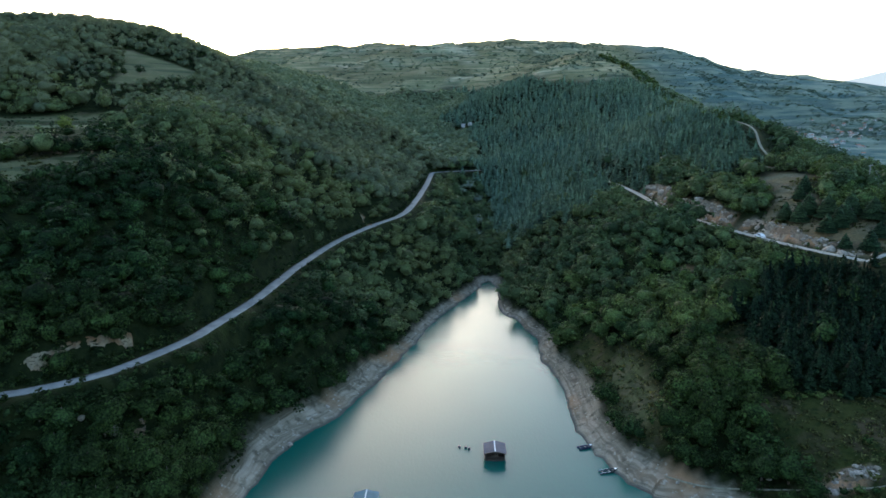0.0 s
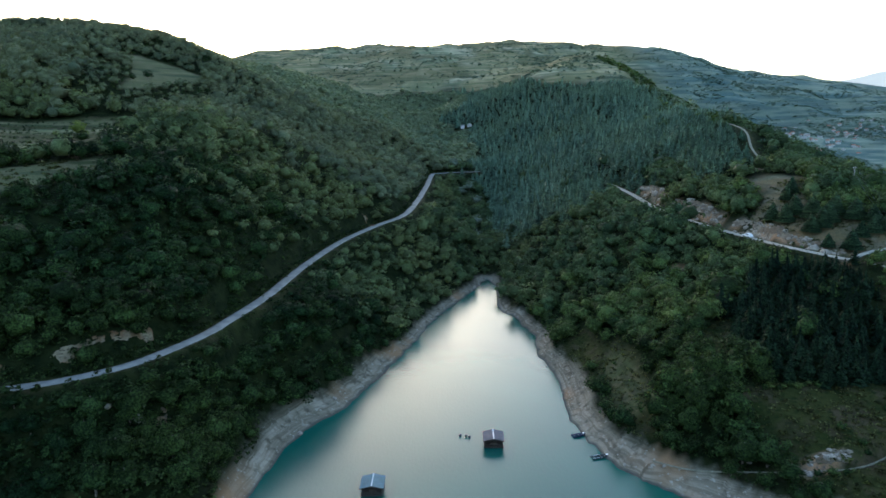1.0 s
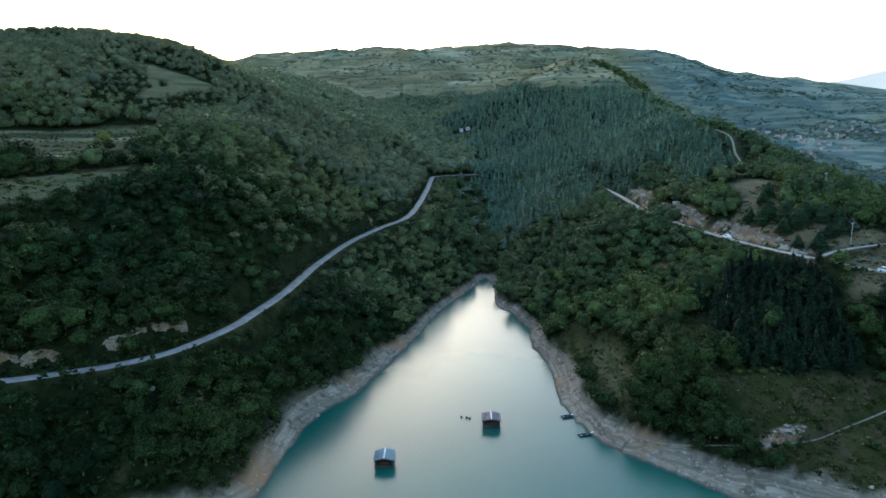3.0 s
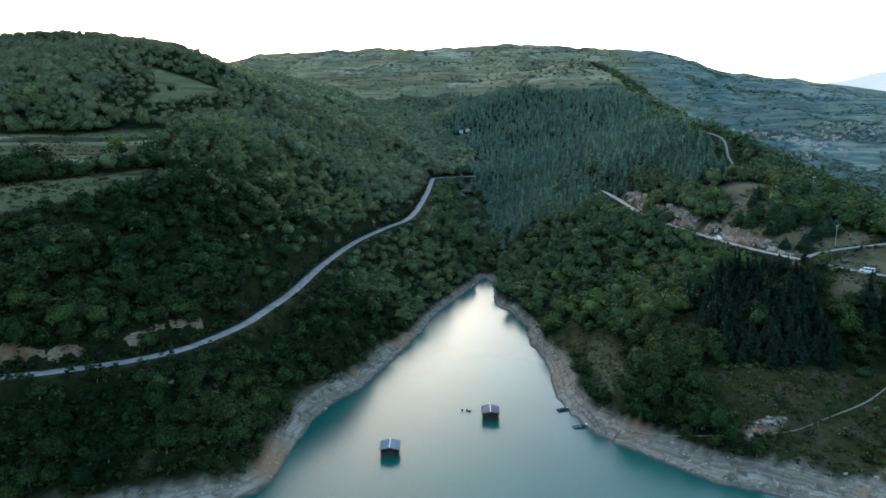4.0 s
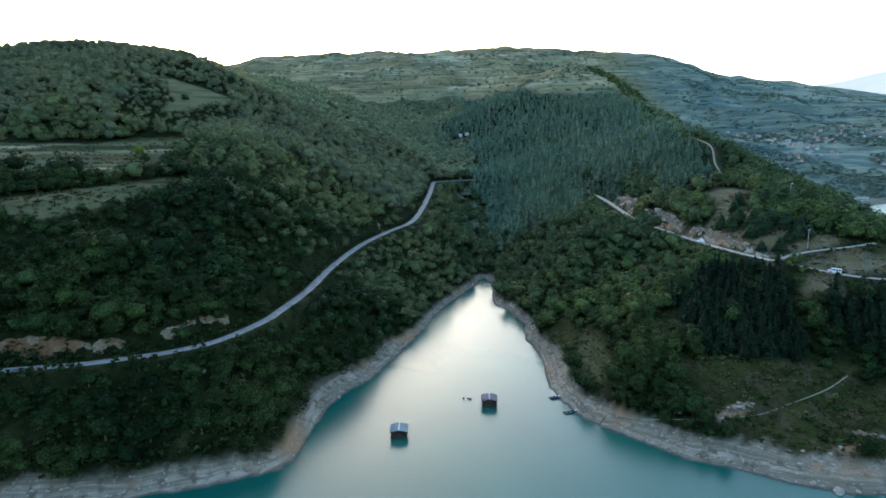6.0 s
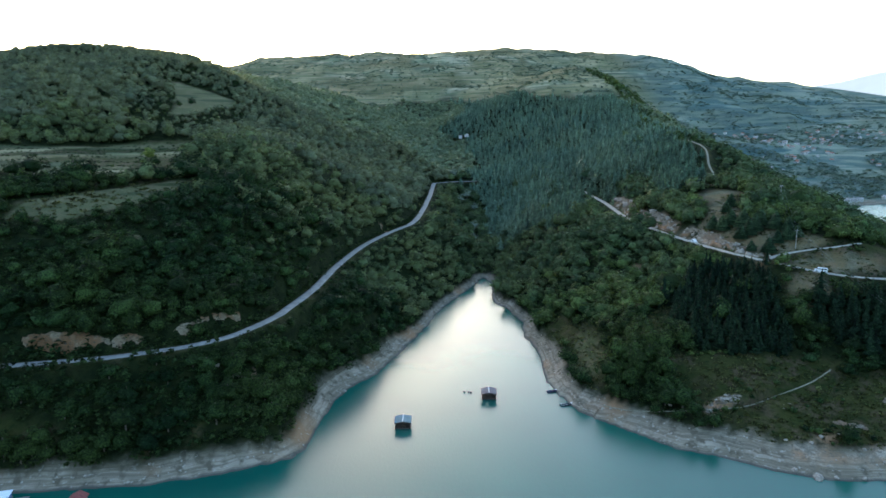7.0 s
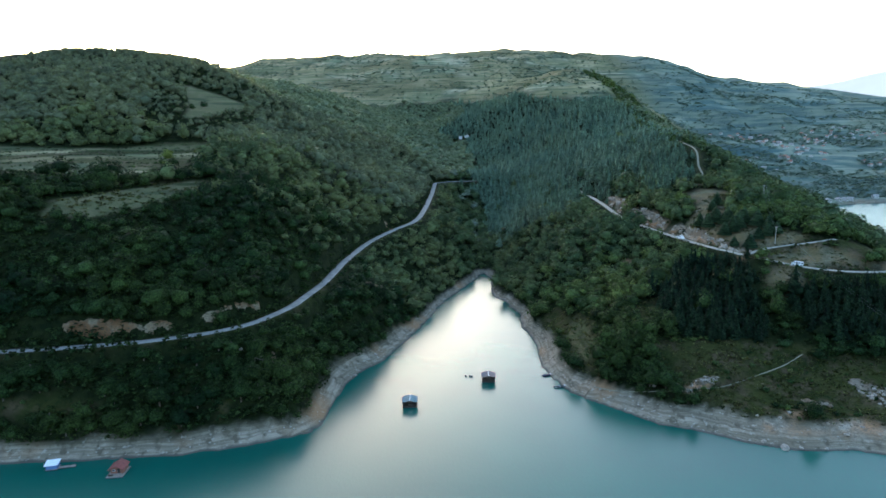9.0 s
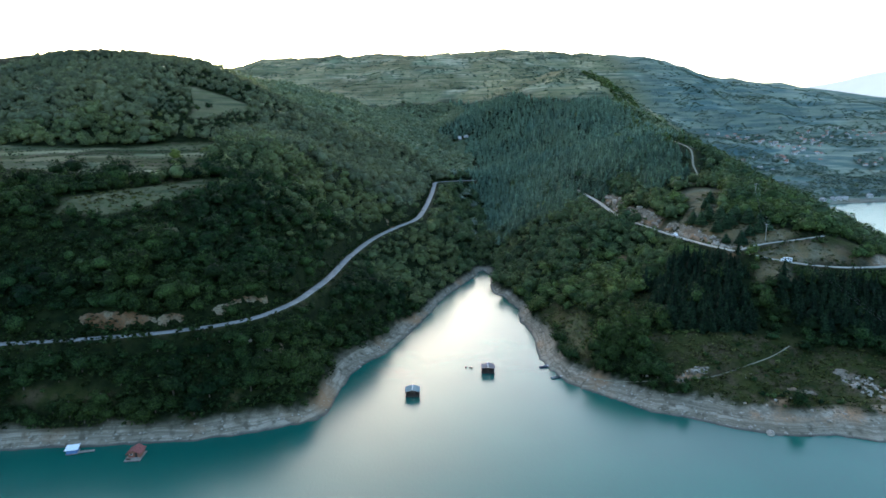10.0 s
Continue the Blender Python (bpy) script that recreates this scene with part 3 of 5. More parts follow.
def blob(centre, radius, rng):
    """A lumpy twenty-sided clump."""
    g = (1 + 5 ** 0.5) / 2
    v = np.array([(-1, g, 0), (1, g, 0), (-1, -g, 0), (1, -g, 0), (0, -1, g), (0, 1, g), (0, -1, -g), (0, 1, -g), (g, 0, -1), (g, 0, 1), (-g, 0, -1), (-g, 0, 1)], float)
    v /= np.linalg.norm(v[0])
    f = np.array([(0, 11, 5), (0, 5, 1), (0, 1, 7), (0, 7, 10), (0, 10, 11), (1, 5, 9), (5, 11, 4), (11, 10, 2), (10, 7, 6), (7, 1, 8),
                  (3, 9, 4), (3, 4, 2), (3, 2, 6), (3, 6, 8), (3, 8, 9), (4, 9, 5), (2, 4, 11), (6, 2, 10), (8, 6, 7), (9, 8, 1)])
    return centre + v * radius * rng.uniform(0.75, 1.2, (12, 1)), f


def broadleaf(rng, sprays, size, lobes=7, slim=1.0, core=True):
    """A crown of height 1 on the unit tree: clumps of foliage on a lopsided dome round a shaded core, sprays on the clumps. Returns triangles."""
    vs, fs, count = [], [], 0
    ang = np.arange(lobes) * 2.4 + rng.uniform(-0.6, 0.6, lobes)
    up = np.clip((np.arange(lobes) + 0.5) / lobes + rng.uniform(-0.12, 0.12, lobes), 0, 1)  # 0: the skirt, 1: the top
    out_r = 0.34 * slim * np.sqrt(np.clip(1 - (up * 0.98) ** 2.2, 0, 1)) * rng.uniform(0.65, 1.15, lobes)
    mids = np.c_[out_r * np.cos(ang), out_r * np.sin(ang), 0.30 + 0.52 * up + rng.uniform(-0.05, 0.05, lobes)]
    radii = rng.uniform(0.10, 0.19, lobes) * (7 / lobes) ** 0.25
    if core:
        v, f = blob(np.array((0, 0, 0.48)), 0.29 * np.array([slim, slim, 0.95]), rng)
        vs.append(v), fs.append(f)
        count = len(v)
    pick = rng.integers(0, lobes, sprays)
    out = rng.normal(size=(sprays, 3)) + (0, 0, 0.5)
    out /= np.linalg.norm(out, axis=1)[:, None]
    c = mids[pick] + out * (radii[pick] * rng.uniform(0.55, 1.2, sprays))[:, None] * (1, 1, 0.8)
    dome = c - (0, 0, 0.35)
    nrm = out * 0.45 + dome / (np.linalg.norm(dome, axis=1)[:, None] + 1e-9) * 0.8 + rng.normal(size=(sprays, 3)) * 0.33
    nrm /= np.linalg.norm(nrm, axis=1)[:, None]
    v, f = leaf_sprays(c, nrm, size, rng)
    vs.append(v)
    fs.append(f + count)
    return np.vstack(vs), np.vstack(fs)


def pine(rng, sprays, wide=0.17):
    """A conifer of height 1: a slender dark core and whorls of drooping boughs that shorten towards the tip."""
    k = 6
    a = np.arange(k) * 6.283 / k
    core = np.vstack([np.c_[wide * 0.5 * np.cos(a), wide * 0.5 * np.sin(a), np.full(k, 0.10)], [(0, 0, 0.98)]])
    cf = np.array([(i, (i + 1) % k, k) for i in range(k)])
    u = np.sort(1 - np.sqrt(rng.uniform(0, 1, sprays)))
    u = np.floor(u * 13) / 13 + rng.uniform(0, 0.03, sprays)  # whorls
    ang = rng.uniform(0, 6.283, sprays)
    reach = wide * np.clip(1.04 - u, 0.05, 1) ** 0.8 * rng.uniform(0.7, 1.3, sprays)
    d = np.c_[np.cos(ang), np.sin(ang), np.zeros(sprays)]
    side = np.c_[-np.sin(ang), np.cos(ang), np.zeros(sprays)]
    up = np.array((0, 0, 1.0))
    root = np.c_[np.zeros((sprays, 2)), 0.12 + 0.85 * u]
    half = (reach * rng.uniform(0.30, 0.55, sprays))[:, None]
    drop = rng.uniform(0.015, 0.055, (sprays, 2))
    tip = root + d * reach[:, None] * 0.42 + up * rng.uniform(0.02, 0.06, (sprays, 1))
    v = np.stack([tip, root + d * reach[:, None] + side * half - up * drop[:, :1], root + d * reach[:, None] * 0.9 - side * half - up * drop[:, 1:]], 1).reshape(-1, 3)
    return np.vstack([core, v]), np.vstack([cf, np.arange(3 * sprays).reshape(-1, 3) + k + 1])


def trunk_shape(rng, top=0.6, base=0.028, limbs=4):
    """A tapered, slightly bent trunk with limbs, height 1 on the unit tree."""
    vs, fs, count = [], [], 0

    def tube(path, r0, r1, sides=6):
        nonlocal count
        path = np.array(path, float)
        n = len(path)
        for i, p in enumerate(path):
            r = r0 + (r1 - r0) * i / (n - 1)
            for k in range(sides):
                a = 6.283 * k / sides
                vs.append(p + (r * math.cos(a), r * math.sin(a), 0))
        for i in range(n - 1):
            for k in range(sides):
                a, b = count + i * sides + k, count + i * sides + (k + 1) % sides
                fs.append((a, b, b + sides, a + sides))
        count += n * sides

    bend = rng.uniform(-0.03, 0.03, 2)
    tube([(0, 0, -0.06), (bend[0] * 0.3, bend[1] * 0.3, top * 0.4), (bend[0], bend[1], top), (bend[0], bend[1], top + 0.15)], base, base * 0.3)
    for k in range(limbs):
        a, z = 6.283 * k / max(limbs, 1) + rng.uniform(-0.5, 0.5), rng.uniform(0.25, 0.55)
        tube([(0, 0, z), (0.1 * math.cos(a), 0.1 * math.sin(a), z + 0.09), (0.2 * math.cos(a), 0.2 * math.sin(a), z + 0.14)], base * 0.5, base * 0.15, 4)
    return np.array(vs), np.array(fs)


rng = np.random.default_rng(7)
WOOD_SHAPES = [broadleaf(rng, 290, 0.045, int(rng.integers(8, 12)), rng.uniform(0.85, 1.2)) for _ in range(16)]
BACK_SHAPES = [broadleaf(rng, 125, 0.062, int(rng.integers(7, 11)), rng.uniform(0.85, 1.15)) for _ in range(14)]
FAR_SHAPES = [broadleaf(rng, 18, 0.17, 5, 0.75, False) for _ in range(10)]
VALLEY_SHAPES = [broadleaf(rng, 26, 0.13, 7, 0.95) for _ in range(10)]
LOW_SHAPES = [broadleaf(rng, 26, 0.15, 5, 1.2, False) for _ in range(8)]
SMALL_PINES = [pine(rng, 52, rng.uniform(0.17, 0.22)) for _ in range(8)]
PINE_SHAPES = [pine(rng, 130, rng.uniform(0.17, 0.23)) for _ in range(10)]


def plant(name, shapes, places, mat, label, category):
    """One object of many trees: rows of x, y, z, height, width, tint."""
    vs, fs, ts, count = [], [], [], 0
    r = np.random.default_rng(len(places))
    which, turn = r.integers(0, len(shapes), len(places)), r.uniform(0, 6.283, len(places))
    for s, (sv, sf) in enumerate(shapes):
        mine = places[which == s]
        if not len(mine):
            continue
        c, n = np.cos(turn[which == s])[:, None], np.sin(turn[which == s])[:, None]
        w, h = mine[:, 4:5], mine[:, 3:4]
        v = np.stack([(sv[:, 0] * c - sv[:, 1] * n) * w + mine[:, 0:1], (sv[:, 0] * n + sv[:, 1] * c) * w + mine[:, 1:2], sv[:, 2] * h + mine[:, 2:3]], -1)
        f = sf[None] + (np.arange(len(mine)) * len(sv))[:, None, None] + count
        vs.append(v.reshape(-1, 3)), fs.append(f.reshape(-1, 3)), ts.append(np.repeat(mine[:, 5], len(sv)))
        count += v.shape[0] * v.shape[1]
    ob = mesh_object(name, np.vstack(vs), np.vstack(fs), mat)
    ob.data.attributes.new("tint", "FLOAT", "POINT").data.foreach_set("value", np.concatenate(ts).astype(np.float32))
    return tagged(ob, label, category, kind="stuff")


def scatter(x0, x1, y0, y1, step, seed):
    r = np.random.default_rng(seed)
    x, y = np.meshgrid(np.arange(x0, x1, step), np.arange(y0, y1, step))
    x = x.ravel() + r.uniform(-0.48, 0.48, x.size) * step
    y = y.ravel() + r.uniform(-0.48, 0.48, y.size) * step
    return x, y, r


# where the pines stand
PINES = [(99, 156, 22, 25, 0), (111, 176, 13, 20, 25), (150, 142, 24, 15, -10), (95, 400, 45, 75, -8), (140, 470, 60, 120, 0), (110, 560, 90, 70, 0), (143, 345, 22, 60, 0), (132, 300, 14, 22, 0), (60, 500, 40, 75, 10), (70, 360, 14, 40, 0), (48, 405, 19, 55, 0)]


def allowed(x, y):
    """How far open to trees: 0 on water, bank, road, rock and meadow."""
    d = shore_distance(x, y)
    room = d > bank_reach(x, y) + 0.6
    for line, half in ROADS:
        room &= distance_to(line, x, y)[0] > half + (1.2 if half > 1 else 0.6)
    return room & (spots(x, y, MEADOWS) < 0.45) & (spots(x, y, ROCKS) < 0.5) & (np.maximum.reduce([clearing(x, y, o) for o in (TERRACES, HAY_MEADOW, HIGH_MEADOW, SPUR_CLEARING)]) < 0.5)


x, y, r = scatter(-350, 262, 80, 530, 4.2, 3)
keep = allowed(x, y) & (y < np.where(x < -130, 530, 520)) & (far_fields(x, y) < 0.5) & (r.uniform(0, 1, x.size) < 1.12 - 0.32 * ease(200, 320, y))
keep &= (x < 215) | (y < 330)
x, y = x[keep], y[keep]
z = ground(x, y) - 0.25
in_pines = spots(x, y, PINES, 0.2)
stray = (in_pines < 0.5) | (r.uniform(0, 1, x.size) < 0.06)  # a few broadleaved trees stand among the pines
x, y, z = x[stray], y[stray], z[stray]
size = 6.4 * (1 + 0.25 * rough(x, y, 35, 51, 2)) * np.exp(r.normal(0, 0.28, x.size))
big = ease(215, 270, y + 20 * rough(x, y, 30, 54, 2))  # older, larger trees further up
thin = r.uniform(0, 1, x.size) > 0.12 * big
size = np.clip(size * (1 + 0.15 * big), 2.5, 12)
size *= 1 - 0.4 * spots(x, y, [(-138, 146, 42, 13, 42)])  # trees below the hay meadow shrunk so the camera sees it
size *= np.where((distance_to(np.array(TERRACES[4:9], float), x, y)[0] < 15) & (x < -128) & (y > 165), 0.27, 1)  # trees and bushes between the fields, shrunk so the camera sees the terraces
size *= np.where((distance_to(np.array(HIGH_MEADOW[4:8], float), x, y)[0] < 22) & (y < 372), 0.5, 1)
size *= 1 - 0.3 * ease(365, 410, y) * (x < -110)  # lower trees on the crest, sized to fit the skyline in the camera's view
wide = size * r.uniform(0.95, 1.35, x.size)
for line, half in ROADS[:4]:  # low growth on the verge below a road
    rd, rz, _ = distance_to(line, x, y)
    verge = rd < half + 7
    low = np.clip(rz + 0.9 - z, 1.3, 20)
    low = np.where(z > rz + 0.3, np.where(rd < half + 2.6, 1.8, 20), low)
    size = np.where(verge, np.minimum(size, low), size)
wide = np.minimum(wide, size * 1.7)
rows = np.stack([x, y, z - 0.1 * size, size, wide, r.uniform(0, 1, x.size)], -1)
woods = rows[thin]
x, y, r = scatter(14, 262, 120, 660, 3.0, 4)
keep = (spots(x, y, PINES, 0.2) > 0.5) & (y < 520) & ((x < 215) | (y < 330))
x, y = x[keep], y[keep]
keep = allowed(x, y)
x, y = x[keep], y[keep]
tall = 7.6 * (1 + 0.18 * rough(x, y, 30, 57, 2)) * np.exp(r.normal(0, 0.2, x.size))
for line, half in ROADS[1:4]:
    rd, rz, _ = distance_to(line, x, y)
    tall = np.where((rd < half + 8) & (ground(x, y) < rz), np.minimum(tall, np.clip(rz + 1.2 - ground(x, y), 1.6, 20)), tall)
pines = np.stack([x, y, ground(x, y) - 0.6, tall, tall * np.where(y > 280, 1.5, 1.08), r.uniform(0, 1, x.size)], -1)
order = np.argsort(woods[:, 1] + 0.12 * np.abs(woods[:, 0]))
woods = woods[order]
woods = woods[woods[:, 3] > 1.2]
NEAR_TREES, woods = woods[:280], woods[280:]
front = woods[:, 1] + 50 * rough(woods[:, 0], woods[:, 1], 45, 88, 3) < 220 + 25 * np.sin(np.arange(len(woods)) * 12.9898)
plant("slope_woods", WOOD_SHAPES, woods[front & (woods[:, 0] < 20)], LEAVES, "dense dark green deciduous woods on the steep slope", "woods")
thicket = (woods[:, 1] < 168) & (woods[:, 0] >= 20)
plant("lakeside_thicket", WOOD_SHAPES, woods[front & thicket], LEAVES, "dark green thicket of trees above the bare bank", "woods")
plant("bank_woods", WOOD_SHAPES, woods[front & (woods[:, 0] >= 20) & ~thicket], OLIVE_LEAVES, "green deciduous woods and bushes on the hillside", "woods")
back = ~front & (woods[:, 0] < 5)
# ragged border between the two leaf tones that carry painted haze
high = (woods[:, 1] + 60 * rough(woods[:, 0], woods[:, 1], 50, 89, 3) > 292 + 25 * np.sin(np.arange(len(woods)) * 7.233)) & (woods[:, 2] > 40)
plant("middle_woods", BACK_SHAPES, woods[back & ~high], HAZED_MID_LEAVES, "dense green deciduous woods halfway up the slope", "woods")
plant("upper_woods", BACK_SHAPES, woods[back & high], HAZED_UPPER_LEAVES, "dense dark green deciduous woods on the upper slope", "woods")
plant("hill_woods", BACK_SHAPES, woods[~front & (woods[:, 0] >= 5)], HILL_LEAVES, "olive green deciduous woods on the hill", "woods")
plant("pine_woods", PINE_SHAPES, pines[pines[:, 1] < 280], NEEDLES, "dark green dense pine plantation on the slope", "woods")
# uneven line where the stronger painted haze takes over on the pines
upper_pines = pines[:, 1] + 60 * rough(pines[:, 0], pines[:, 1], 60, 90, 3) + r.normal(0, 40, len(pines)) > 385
plant("hill_pine_woods", SMALL_PINES, pines[(pines[:, 1] >= 280) & ~upper_pines], HALF_HAZED_NEEDLES, "dark green pine forest at the foot of the middle hill", "woods")
plant("upper_pine_woods", SMALL_PINES, pines[(pines[:, 1] >= 280) & upper_pines], HAZED_NEEDLES, "pine forest covering the middle hill, painted blue-green with haze", "woods")

# low growth under the trees and along the roads
x, y, r = scatter(-190, 175, 80, 250, 2.3, 13)
keep = allowed(x, y) & (spots(x, y, PINES, 0.2) < 0.5) & (r.uniform(0, 1, x.size) < np.where((x < 0) & (y < 140), 1.0, 0.55))
x, y = x[keep], y[keep]
low = r.uniform(0.8, 1.7, x.size) * np.where((x < 0) & (y < 140), 1.3, 1.0) * np.where((x < -35) & (y < 112), 1.35, 1.0)
low_rows = np.stack([x, y, ground(x, y) - 0.5, low * 1.5, low * 2.0, r.uniform(0, 1, x.size)], -1)
x, y, r = scatter(-330, -120, 320, 452, 3.6, 19)  # bushes along the ridge
keep = allowed(x, y)
x, y = x[keep], y[keep]
low = r.uniform(1.2, 2.2, x.size)
low_rows = np.vstack([low_rows, np.stack([x, y, ground(x, y) - 0.8, low * 1.7, low * 2.0, r.uniform(0, 1, x.size)], -1)])
verge = ROADS[0][0]
side_way = np.gradient(verge[:, :2], axis=0)
side_way = np.stack([-side_way[:, 1], side_way[:, 0]], -1) / np.linalg.norm(side_way, axis=1)[:, None]
hedge_rows = []
for off in (2.9, 3.8, 4.6):  # bushes on the shelf between the road and its cutting
    p = verge[:, :2] + side_way * (off + r.uniform(-0.5, 0.5, len(verge)))[:, None] + r.uniform(-1, 1, (len(verge), 2))
    p = p[r.uniform(0, 1, len(p)) < 0.75]
    h = r.uniform(0.8, 1.7, len(p))
    hedge_rows.append(np.stack([p[:, 0], p[:, 1], ground(p[:, 0], p[:, 1]) - 0.4, h * 1.4, h * 2.0, r.uniform(0, 1, len(p))], -1))
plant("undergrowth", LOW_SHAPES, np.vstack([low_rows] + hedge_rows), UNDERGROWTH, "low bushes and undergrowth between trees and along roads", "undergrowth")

# the forest of the upper valley
x, y, r = scatter(-260, 262, 520, 1020, 4.7, 43)
keep = (y + 18 * rough(x, y, 40, 44, 3) < wood_limit(x)) & (shore_distance(x, y) > 12) & (spots(x, y, MEADOWS) < 0.45) & (distance_to(ROADS[0][0], x, y)[0] > 4)
x, y = x[keep], y[keep]
size = 6.5 * np.exp(r.normal(0, 0.22, x.size))
rows = np.stack([x, y, ground(x, y) - 0.7, size, size * 1.4, r.uniform(0, 1, x.size)], -1)
is_pine = (x + 45 * rough(x, y, 70, 45, 4) > 22) & (x < 205)
rows[is_pine, 3] *= 1.2
rows[is_pine, 4] *= 1.25
plant("valley_pine_woods", SMALL_PINES, rows[is_pine], HAZED_NEEDLES, "pine forest on the upper hillside, painted blue-green with haze", "woods")
plant("valley_woods", VALLEY_SHAPES, rows[~is_pine], HAZED_VALLEY_LEAVES, "deciduous woods filling the upper valley, haze painted into their pale green", "woods")

# deciduous trees along the crest that runs up behind the pine forest
crest = np.array([(176, 385), (190, 440), (207, 530), (222, 620), (236, 710), (247, 800), (243, 930)], float)
x, y, r = scatter(150, 300, 380, 940, 5.0, 47)
reach_out = distance_to(crest, x, y)[0] + 9 * rough(x, y, 25, 48, 3)
keep = (reach_out < 22) & (r.uniform(0, 1, x.size) < 0.85) & (distance_to(ROADS[3][0], x, y)[0] > 4)
x, y = x[keep], y[keep]
size = 5.5 * np.exp(r.normal(0, 0.22, x.size))
plant("crest_woods", FAR_SHAPES, np.stack([x, y, ground(x, y) - 0.6, size, size * 1.5, r.uniform(0, 1, x.size)], -1), OLIVE_LEAVES, "olive green trees along the crest of the hill", "woods")

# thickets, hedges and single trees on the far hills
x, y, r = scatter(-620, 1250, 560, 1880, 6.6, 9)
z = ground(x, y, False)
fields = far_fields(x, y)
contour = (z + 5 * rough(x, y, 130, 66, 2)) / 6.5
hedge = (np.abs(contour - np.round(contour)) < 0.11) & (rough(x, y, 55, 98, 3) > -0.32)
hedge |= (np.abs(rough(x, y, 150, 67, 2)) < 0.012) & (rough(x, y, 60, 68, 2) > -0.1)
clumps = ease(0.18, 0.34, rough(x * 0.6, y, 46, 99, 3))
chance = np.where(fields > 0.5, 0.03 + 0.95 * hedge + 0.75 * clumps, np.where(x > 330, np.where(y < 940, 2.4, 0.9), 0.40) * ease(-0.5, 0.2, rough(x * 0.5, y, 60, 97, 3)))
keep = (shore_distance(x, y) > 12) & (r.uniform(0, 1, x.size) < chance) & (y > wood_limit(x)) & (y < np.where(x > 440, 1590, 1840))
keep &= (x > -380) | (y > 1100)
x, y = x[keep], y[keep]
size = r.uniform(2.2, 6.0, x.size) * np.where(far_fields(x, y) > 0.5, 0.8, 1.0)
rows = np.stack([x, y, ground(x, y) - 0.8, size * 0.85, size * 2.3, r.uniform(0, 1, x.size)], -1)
plant("far_woods", FAR_SHAPES, rows, HAZED_SCRUB, "scattered scrub, hedges and woods on the distant hills", "woods")

# the trees nearest the water, each a thing of its own
tree_kinds = []
for k in range(8):
    base = new("tree")
    base.empty_display_size = 0.5
    tv, tf = trunk_shape(rng)
    trunk = mesh_object("trunk", tv, tf, BARK, base, True)
    cv, cf = broadleaf(rng, 1100, 0.027, int(rng.integers(13, 18)), rng.uniform(0.85, 1.15))
    crown = mesh_object("crown", cv, cf, LEAVES, base)
    crown.data.attributes.new("tint", "FLOAT", "POINT")
    tree_kinds.append(tagged(base, "leafy green deciduous tree on the steep lake bank", "tree", "trees along the shore"))
for k, (px, py, pz, h, w, tint) in enumerate(NEAR_TREES):
    src = tree_kinds[k % 8]
    m = Matrix.Translation((px, py, pz)) @ Matrix.Rotation(tint * 6.283, 4, "Z") @ Matrix.Diagonal((w, w, h, 1))
    if k < 8:
        src.matrix_basis = m
    else:
        t = copy_thing(src, Matrix())
        t.matrix_basis = m


# ---- things on and by the water ----
def part(name, bm, mat, parent, label=""):
    """Links a bmesh as one mesh object under a thing or a part."""
    me = bpy.data.meshes.new(name)
    bm.to_mesh(me)
    bm.free()
    me.materials.append(mat)
    ob = new(name, me)
    ob.parent = parent
    return tagged(ob, label)


def box(sx, sy, sz, x=0.0, y=0.0, z=0.0, bevel=0.02, turn=0.0):
    """A bevelled block; z is its underside."""
    bm = bmesh.new()
    bmesh.ops.create_cube(bm, size=1, matrix=Matrix.Translation((x, y, z + sz / 2)) @ Matrix.Rotation(radians(turn), 4, "Z") @ Matrix.Diagonal((sx, sy, sz, 1)))
    if bevel:
        bmesh.ops.bevel(bm, geom=bm.edges[:], offset=min(bevel, sx / 3, sy / 3, sz / 3), segments=1, affect="EDGES")
    return bm


def rod(p, q, radius, sides=8):
    """A round bar from p to q."""
    p, q = Vector(p), Vector(q)
    bm = bmesh.new()
    m = Matrix.Translation((p + q) / 2) @ (q - p).to_track_quat("Z", "Y").to_matrix().to_4x4()
    bmesh.ops.create_cone(bm, cap_ends=True, segments=sides, radius1=radius, radius2=radius * 0.92, depth=(q - p).length, matrix=m)
    return bm


def slab(corners, thick):
    """A flat board with four corners, its thickness below."""
    bm = bmesh.new()
    n = (Vector(corners[1]) - Vector(corners[0])).cross(Vector(corners[3]) - Vector(corners[0])).normalized()
    top = [bm.verts.new(c) for c in corners]
    low = [bm.verts.new(Vector(c) - n * thick) for c in corners]
    bm.faces.new(top)
    bm.faces.new(low[::-1])
    for i in range(4):
        bm.faces.new((top[i], low[i], low[(i + 1) % 4], top[(i + 1) % 4]))
    bmesh.ops.recalc_face_normals(bm, faces=bm.faces)
    return bm


def thing(name, m, label, category, group=""):
    ob = new(name)
    ob.empty_display_size = 0.5
    ob.matrix_basis = m
    return tagged(ob, label, category, group)


PLANK = plain("weathered_planks", (0.20, 0.17, 0.14), (0.34, 0.30, 0.25), 0.5, 0.85)
DARK_WOOD = plain("very_dark_wood", (0.020, 0.015, 0.012), (0.045, 0.034, 0.026), 0.4, 0.75)
BROWN_WOOD = plain("brown_wood", (0.050, 0.033, 0.022), (0.09, 0.062, 0.042), 0.4, 0.8)
BLUE_TIN = plain("blue_grey_sheet_metal", (0.080, 0.150, 0.170), (0.12, 0.205, 0.225), 1.0, 0.7, 0.0)
BROWN_TIN = plain("grey_brown_sheet_metal", (0.075, 0.072, 0.088), (0.12, 0.11, 0.13), 1.0, 0.7, 0.0)
WHITE_TRIM = plain("white_trim", (0.70, 0.70, 0.70), (0.82, 0.82, 0.81), 0.5, 0.5)
